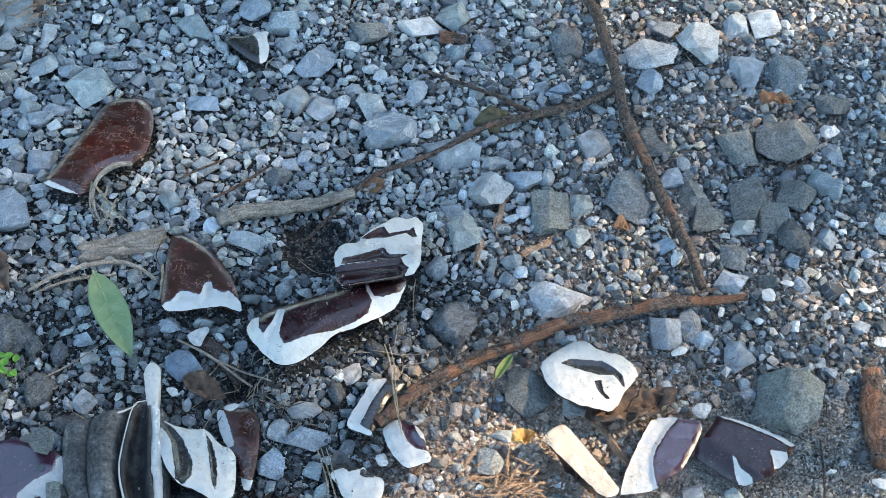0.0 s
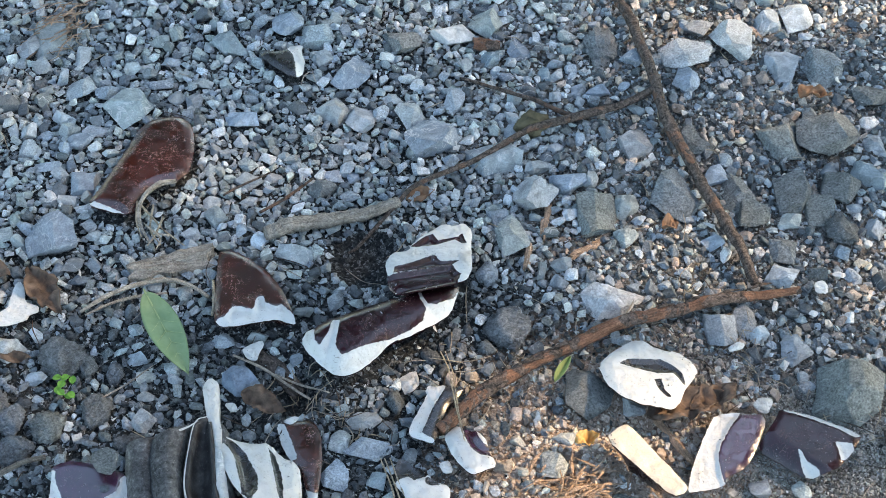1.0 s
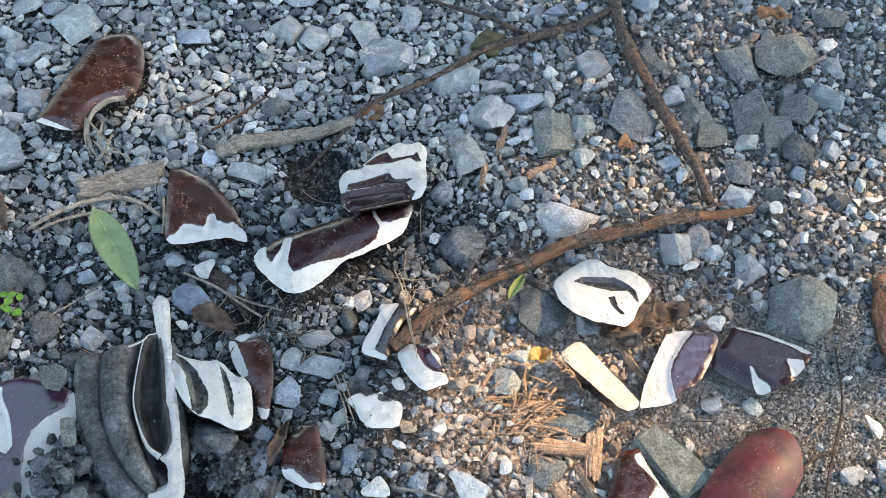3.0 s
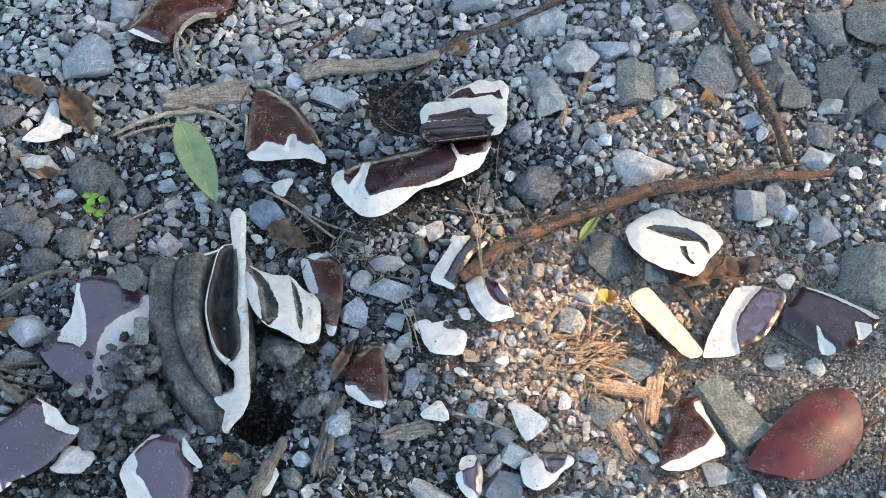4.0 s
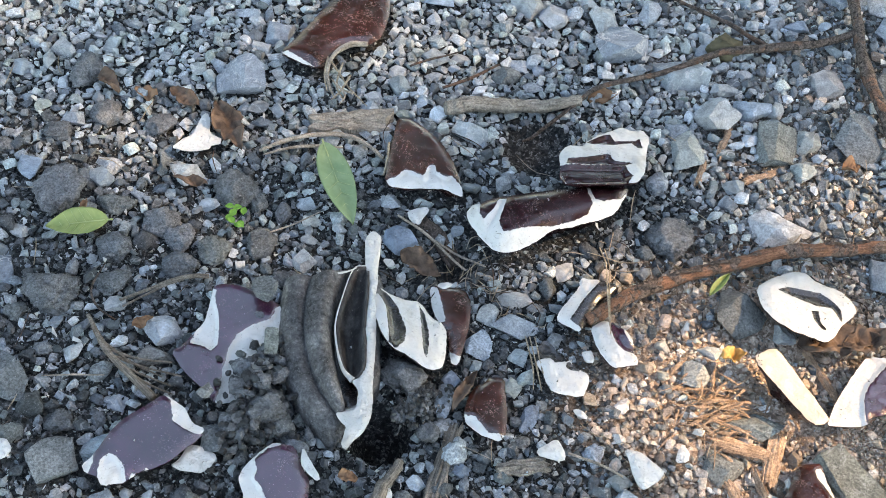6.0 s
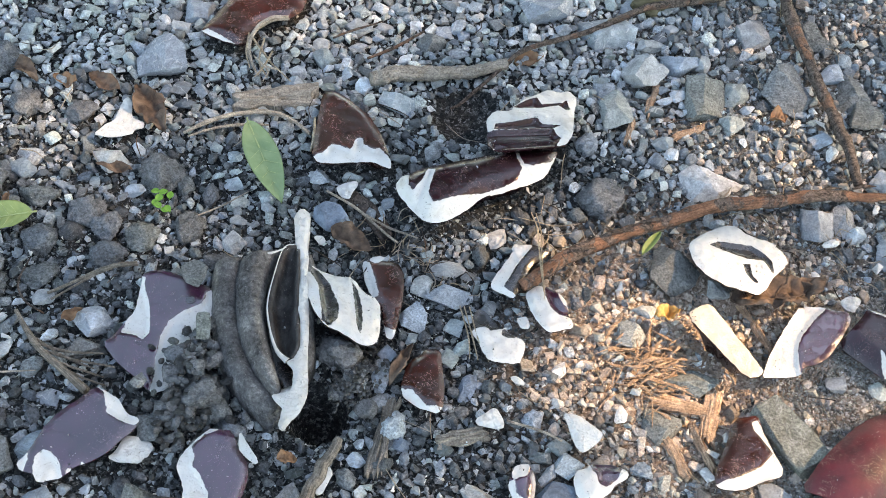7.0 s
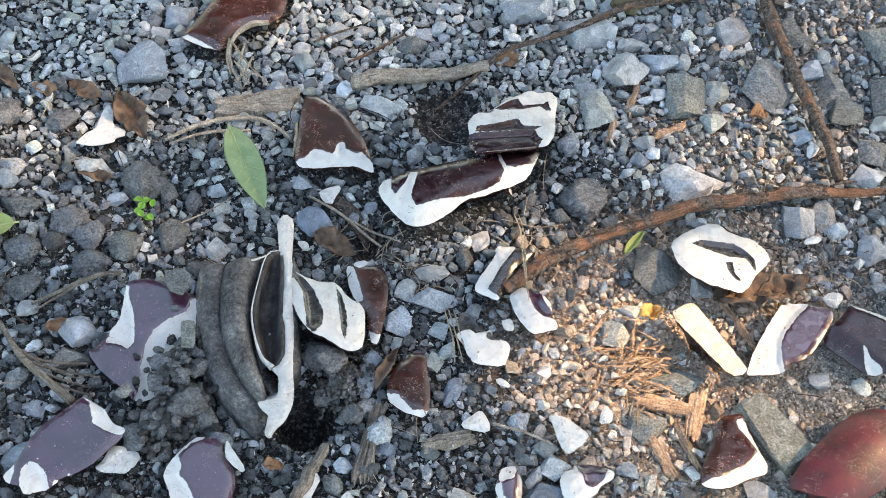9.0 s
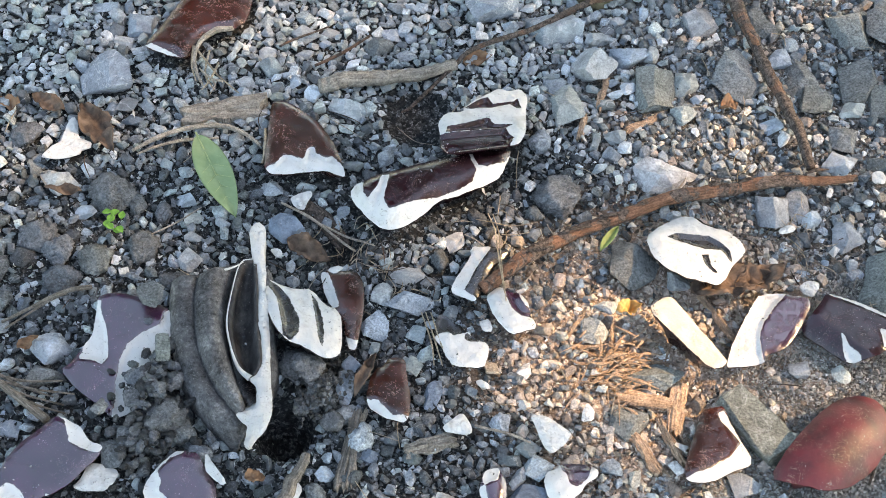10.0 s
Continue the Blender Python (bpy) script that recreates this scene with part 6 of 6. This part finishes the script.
# openings cut through the crown so sunlit patches fall at these ground spots
GAPS = [(0.16, 0.66, 0.145, 0.135, 1.0), (0.47, 1.36, 0.24, 0.16, 0.9), (0.52, 0.72, 0.10, 0.22, 0.8), (0.40, 0.58, 0.12, 0.12, 0.75), (0.23, 0.94, 0.14, 0.12, 0.8), (0.28, 1.10, 0.13, 0.12, 0.4)]
tree()


def far_wood():
    """Unseen tall trees added beyond the gravel, ahead of the path, for dark reflections."""
    rng = np.random.default_rng(8)
    for x, y, h in ((-5.5, 9.5, 11), (-1.8, 9.0, 12), (2.0, 10.0, 12), (6.5, 9.5, 11), (-9.5, 7.5, 11)):
        root = tagged(new("tree"), "unseen tall dense tree added for dark reflections in glaze", "tree", "trees at the edge")
        n = 7000
        d = rng.normal(size=(n, 3))
        d /= np.linalg.norm(d, axis=1)[:, None]
        P = d * rng.uniform(0.5, 1, (n, 1)) ** 0.5 * np.array((2.4, 2.0, h * 0.46)) * (1 + 0.25 * np.sin(d * 7 + x)) + np.array((x, y, h * 0.55))
        a, tip, s = rng.uniform(0, 2 * np.pi, n), rng.normal(0, 0.6, n), rng.uniform(0.2, 0.34, n)
        u = np.column_stack([np.cos(a) * np.cos(tip), np.sin(a) * np.cos(tip), np.sin(tip)]) * s[:, None]
        w = np.column_stack([-np.sin(a), np.cos(a), rng.normal(0, 0.5, n)]) * (0.35 * s)[:, None]
        V = np.stack([P - u * 0.5, P + w, P + u * 0.5, P - w], 1).reshape(-1, 3)
        part("crown", mesh_from("crown", V, np.arange(4 * n).reshape(n, 4), [M_TREE]), root)
        tube("trunk", [(x, y), (x + 0.1, y), (x, y + 0.1)], [200, 160, 70], M_BARK, parent=root, zs=[-0.1, h * 0.4, h * 0.85], seed=int(60 + x), sides=12)


far_wood()

# ---- loose gravel ----
def shape_of(bm, rng, flat):
    v = np.array([q.co[:] for q in bm.verts])
    v[:, 2] *= rng.uniform(*flat)
    v[:, 1] *= rng.uniform(0.5, 0.95)
    bm.verts.index_update()
    f = np.array([[q.index for q in f.verts] for f in bm.faces])
    bm.free()
    return v, f


def templates(seed, count, points, square, flat):
    rng = np.random.default_rng(seed)
    out = []
    for _ in range(count):
        bm = hull(rng, int(rng.integers(*points)), square)
        unit(bm)
        out.append(shape_of(bm, rng, flat))
    return out


def split_stones(seed, count, cuts, bevel, flat):
    rng = np.random.default_rng(seed)
    return [shape_of(cut_block(rng, int(rng.integers(*cuts)), bevel), rng, flat) for _ in range(count)]


def clods(seed, count, level, flat):
    rng = np.random.default_rng(seed)
    return [shape_of(lump(rng, level), rng, flat) for _ in range(count)]


def turn(rng, n, tip):
    yaw, a, b_ = rng.uniform(0, 2 * np.pi, n), rng.normal(0, tip, n), rng.normal(0, tip, n)
    cy, sy, ca, sa, cb, sb = np.cos(yaw), np.sin(yaw), np.cos(a), np.sin(a), np.cos(b_), np.sin(b_)
    o, i = np.zeros(n), np.ones(n)
    rz = np.stack([cy, -sy, o, sy, cy, o, o, o, i], 1).reshape(n, 3, 3)
    rx = np.stack([i, o, o, o, ca, -sa, o, sa, ca], 1).reshape(n, 3, 3)
    ry = np.stack([cb, o, sb, o, i, o, -sb, o, cb], 1).reshape(n, 3, 3)
    return rz @ rx @ ry


def heap(name, label, pos, size, shapes, material, seed, sink=0.3, tip=0.3, smooth=False, level=None):
    """Many loose pieces in one mesh."""
    rng = np.random.default_rng(seed)
    n = len(pos)
    R = turn(rng, n, tip)
    pick = rng.integers(0, len(shapes), n)
    V, F, base = [], [], 0
    g = ground_z(pos[:, 0], pos[:, 1]) if level is None else level
    for k, (v, f) in enumerate(shapes):
        w = np.nonzero(pick == k)[0]
        if not len(w):
            continue
        q = np.einsum("nij,vj->nvi", R[w], v) * size[w][:, None, None]
        q[:, :, 0] += pos[w, 0][:, None]
        q[:, :, 1] += pos[w, 1][:, None]
        q[:, :, 2] += (g[w] + size[w] * sink * 0.6)[:, None]
        V.append(q.reshape(-1, 3))
        F.append((f[None] + (base + len(v) * np.arange(len(w)))[:, None, None]).reshape(-1, 3))
        base += len(v) * len(w)
    V, F = np.concatenate(V), np.concatenate(F)
    me = bpy.data.meshes.new(name)
    me.vertices.add(len(V))
    me.vertices.foreach_set("co", V.astype(np.float32).ravel())
    me.loops.add(3 * len(F))
    me.loops.foreach_set("vertex_index", F.astype(np.int32).ravel())
    me.polygons.add(len(F))
    me.polygons.foreach_set("loop_start", np.arange(0, 3 * len(F), 3, dtype=np.int32))
    me.materials.append(material)
    me.update(calc_edges=True)
    me.validate()
    me.shade_smooth() if smooth else me.shade_flat()
    return tagged(new(name, me), label, "gravel", kind="stuff")


def free(x, y):
    return ~taken[np.clip(((y - CY0) / CELL).astype(int), 0, 799), np.clip(((x - CX0) / CELL).astype(int), 0, 949)]


def scatter(rng, tries, lo, hi, chance, pack):
    """Pieces dropped one by one where there is room."""
    x, y = rng.uniform(-0.80, 0.68, tries), rng.uniform(0.31, 1.46, tries)
    s = lo + (hi - lo) * rng.uniform(0, 1, tries) ** 1.6
    ok = free(x, y) & free(x + 0.3 * s, y) & free(x - 0.3 * s, y) & free(x, y + 0.3 * s) & free(x, y - 0.3 * s) & (rng.uniform(0, 1, tries) < chance(x, y))
    got = []
    for px, py, ps in zip(x[ok], y[ok], s[ok]):
        c, r = (px, py), ps * pack
        i, j = int(px / 0.03), int(py / 0.03)
        if all((px - q[0]) ** 2 + (py - q[1]) ** 2 > (r + q[2]) ** 2 for a in (-1, 0, 1) for b_ in (-1, 0, 1) for q in BINS.get((i + a, j + b_), ())):
            BINS.setdefault((i, j), []).append((px, py, r))
            got.append((px, py, ps))
    return np.array(got)


def ease(v, a, b_):
    k = np.clip((v - a) / (b_ - a), 0, 1)
    return k * k * (3 - 2 * k)


def soilness(x, y):
    """Where dark soil lies open: the near side to the left."""
    rim = ease(1.5 - np.hypot((x - 0.05) / 0.075, (y - 0.8) / 0.06) + 0.7 * fbm(x * 14, y * 14, 3, 37), 0.0, 0.5)
    return np.maximum(rim, left_soil(x, y))


def left_soil(x, y):
    return ease(0.86 - y - 0.25 * np.maximum(0, x + 0.1) + 0.2 * fbm(x * 7, y * 7, 3, 31), 0.0, 0.1) * ease(0.10 - x + 0.16 * ease(y, 0.66, 0.76) * ease(0.84, y, y + 0.05), 0.0, 0.14)


def dirtness(x, y):
    """Where dirt and grit take over from crushed stone: to the right."""
    return ease(x + 0.24 * fbm(x * 6, y * 6, 3, 47) - 0.08 * ease(y, 0.85, 1.1), 0.0, 0.14)


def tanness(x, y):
    """Where that dirt is tan, lightened and warmed for sun: round the torn wood."""
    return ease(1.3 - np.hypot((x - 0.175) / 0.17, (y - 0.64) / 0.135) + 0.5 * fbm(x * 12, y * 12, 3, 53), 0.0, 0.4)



def sandiness(x, y):
    """Where fine grit lies open between the big pieces."""
    v = 0 * x
    for cx, cy, rx, ry in ((0.335, 0.585, 0.085, 0.085), (0.43, 0.66, 0.12, 0.08), (0.235, 0.50, 0.03, 0.05)):
        v = np.maximum(v, ease(1.35 - np.hypot((x - cx) / rx, (y - cy) / ry) + 0.5 * fbm(x * 20, y * 20, 3, 61), 0.0, 0.35))
    return v


BINS = {}
for cx, cy, r, d in HOLES:
    taken |= np.hypot(cellx - cx, celly - cy) < r * 0.95
rng = np.random.default_rng(77)
BLOCKS = split_stones(1, 80, (5, 9), 0.028, (0.45, 0.8))
ANGULAR = split_stones(5, 90, (3, 6), 0.0, (0.45, 0.85))
CLODS = clods(6, 16, 3, (0.5, 0.8))
CRUMB = templates(3, 40, (5, 7), 0.4, (0.5, 0.9))


def spare_room(x, y):
    return (1 - 0.72 * dirtness(x, y)) * (1 - 0.85 * tanness(x, y)) * (1 - 0.97 * sandiness(x, y))


heaped = scatter(rng, 900, 0.014, 0.034, lambda x, y: 0.75 * soilness(x, y), 0.40)
big = scatter(rng, 1500, 0.018, 0.027, lambda x, y: (1 - 0.85 * soilness(x, y)) * spare_room(x, y), 0.38)
near = np.argsort(np.hypot((big[:, 0] + 0.05) / 1.2, big[:, 1] - 0.75))
big, spare = big[near[:185]], big[near[185:]]
mid = scatter(rng, 46000, 0.010, 0.019, lambda x, y: (1 - 0.6 * soilness(x, y)) * spare_room(x, y), 0.32)
small = scatter(rng, 150000, 0.0045, 0.0115, lambda x, y: (1 - 0.6 * soilness(x, y)) * (1 - 0.45 * dirtness(x, y) * (1 - tanness(x, y))) * (1 - 0.9 * sandiness(x, y)), 0.30)
coarse = np.concatenate([spare, mid])
for rows, shapes, tag in ((coarse, BLOCKS, ""), (small, ANGULAR, "small_")):
    so, ta, di = (f(rows[:, 0], rows[:, 1]) for f in (soilness, tanness, dirtness))
    u, w = rng.uniform(0, 1, len(rows)), rng.uniform(0, 1, len(rows))
    clod = u < (0.3 if tag == "" else 0.6) * so
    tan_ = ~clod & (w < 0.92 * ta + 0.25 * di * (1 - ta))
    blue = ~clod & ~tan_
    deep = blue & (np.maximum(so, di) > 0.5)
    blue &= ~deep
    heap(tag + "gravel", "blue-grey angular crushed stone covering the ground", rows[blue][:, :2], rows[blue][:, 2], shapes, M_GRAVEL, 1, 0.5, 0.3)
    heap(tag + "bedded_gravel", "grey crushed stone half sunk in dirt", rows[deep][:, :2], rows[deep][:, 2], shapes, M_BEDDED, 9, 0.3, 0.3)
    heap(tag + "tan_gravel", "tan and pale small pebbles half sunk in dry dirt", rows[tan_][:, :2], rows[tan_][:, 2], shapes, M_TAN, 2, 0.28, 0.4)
    heap(tag + "soil_crumbs", "dark grey crumbs and clods of soil", rows[clod][:, :2], rows[clod][:, 2], shapes, M_CLOD, 3, 0.35, 0.6)
heap("soil_clods", "dark grey lumps of packed soil heaped together", heaped[:, :2], heaped[:, 2], CLODS, M_CLOD, 10, 0.25, 0.5, True)
n = 120000
gp = np.column_stack([rng.uniform(-0.75, 0.63, n), 0.34 + 1.08 * rng.uniform(0, 1, n) ** 1.25])
gs = 0.0016 + 0.0046 * rng.uniform(0, 1, n) ** 2
keep = np.ones(n, bool)
for cx, cy, r, d in HOLES:
    keep &= (np.hypot(gp[:, 0] - cx, gp[:, 1] - cy) > r * 1.15) | (rng.uniform(0, 1, n) < 0.03)
so, ta, di = (f(gp[:, 0], gp[:, 1]) for f in (soilness, tanness, dirtness))
keep &= rng.uniform(0, 1, n) > 0.93 * sandiness(gp[:, 0], gp[:, 1])
keep &= rng.uniform(0, 1, n) < 0.7 + 0.3 * np.maximum(di, so)
pick = rng.uniform(0, 1, n)
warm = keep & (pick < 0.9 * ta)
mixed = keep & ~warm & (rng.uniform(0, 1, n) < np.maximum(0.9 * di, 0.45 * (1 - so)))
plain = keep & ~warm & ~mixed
heap("grit", "fine grit between the stones, darkened like shaded gaps", gp[plain], gs[plain], CRUMB, M_GRIT, 4, 0.6, 0.6)
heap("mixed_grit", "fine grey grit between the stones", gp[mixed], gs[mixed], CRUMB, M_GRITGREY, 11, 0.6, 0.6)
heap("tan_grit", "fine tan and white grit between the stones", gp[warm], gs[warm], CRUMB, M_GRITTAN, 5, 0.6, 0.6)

sand = np.column_stack([rng.uniform(0.18, 0.56, 90000), rng.uniform(0.42, 0.78, 90000)])
sand = sand[rng.uniform(0, 1, len(sand)) < sandiness(sand[:, 0], sand[:, 1])][:30000]
heap("fine_grit", "fine grey and white sandy grit around the sunlit shards", sand, rng.uniform(0.0014, 0.0036, len(sand)), templates(4, 20, (5, 7), 0.3, (0.6, 0.9)), M_SAND, 7, 0.8, 0.6)

w = keep & (rng.uniform(0, 1, n) < 0.005 * (0.3 + di))
heap("porcelain_crumbs", "tiny white crumbs of broken porcelain in the grit", gp[w] + 0.002, gs[w] * 1.6 + 0.0015, CRUMB, M_WHITE, 6, 1.4, 0.4)

specks = np.array(SPECKS)
heap("dirt_specks", "crumbs of dark dirt lying on the broken pieces", specks[:, :2], specks[:, 3], CRUMB, M_GRITGREY, 12, 0.3, 0.6, level=specks[:, 2])

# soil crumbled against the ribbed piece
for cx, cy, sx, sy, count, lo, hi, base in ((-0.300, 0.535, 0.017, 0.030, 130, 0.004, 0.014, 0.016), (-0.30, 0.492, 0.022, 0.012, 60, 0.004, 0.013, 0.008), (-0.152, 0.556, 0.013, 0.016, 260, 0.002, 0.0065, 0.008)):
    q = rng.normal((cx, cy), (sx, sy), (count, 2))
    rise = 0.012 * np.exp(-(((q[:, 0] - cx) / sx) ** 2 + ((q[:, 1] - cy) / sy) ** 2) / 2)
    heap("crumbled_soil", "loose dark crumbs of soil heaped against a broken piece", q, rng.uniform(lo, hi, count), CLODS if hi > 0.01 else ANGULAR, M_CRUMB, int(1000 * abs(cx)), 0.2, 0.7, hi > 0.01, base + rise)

# coarser gravel going on around
n = 22000
fp = rng.normal((0.0, 0.9), np.where(np.arange(n) % 4, 0.75, 1.6)[:, None], (n, 2))
fp = fp[(np.abs(fp[:, 0] + 0.06) > 0.74) | (np.abs(fp[:, 1] - 0.885) > 0.575)]
heap("outlying_gravel", "blue-grey crushed stone lying around the shards", fp, rng.uniform(0.010, 0.028, len(fp)), CRUMB, M_GRAVEL, 8, 0.5, 0.4)

# the larger pieces of the gravel, one by one
shapes = []
for v, f in BLOCKS[:40]:
    for material in (M_STONE_SMALL, M_STONE_TAN, M_STONE_BED):
        shapes.append(mesh_from("stone", v, f, [material]))
tt, tb = tanness(big[:, 0], big[:, 1]), np.maximum(dirtness(big[:, 0], big[:, 1]), soilness(big[:, 0], big[:, 1]))
for i, (x, y, s) in enumerate(big):
    me = shapes[3 * (i % 40) + (1 if tt[i] > 0.5 else 2 if tb[i] > 0.4 else 0)]
    ob = new("stone", me)
    ob.matrix_world = pose(x, y, float(ground_z(x, y)) + 0.2 * s, rng.normal(0, 14), rng.normal(0, 14), rng.uniform(0, 360)) @ Matrix.Scale(s, 4)
    tagged(ob, {M_STONE_SMALL: "small angular blue-grey crushed stone", M_STONE_TAN: "small angular tan stone", M_STONE_BED: "small dark grey stone half sunk in dirt"}[me.materials[0]], "stone", "crushed stones")
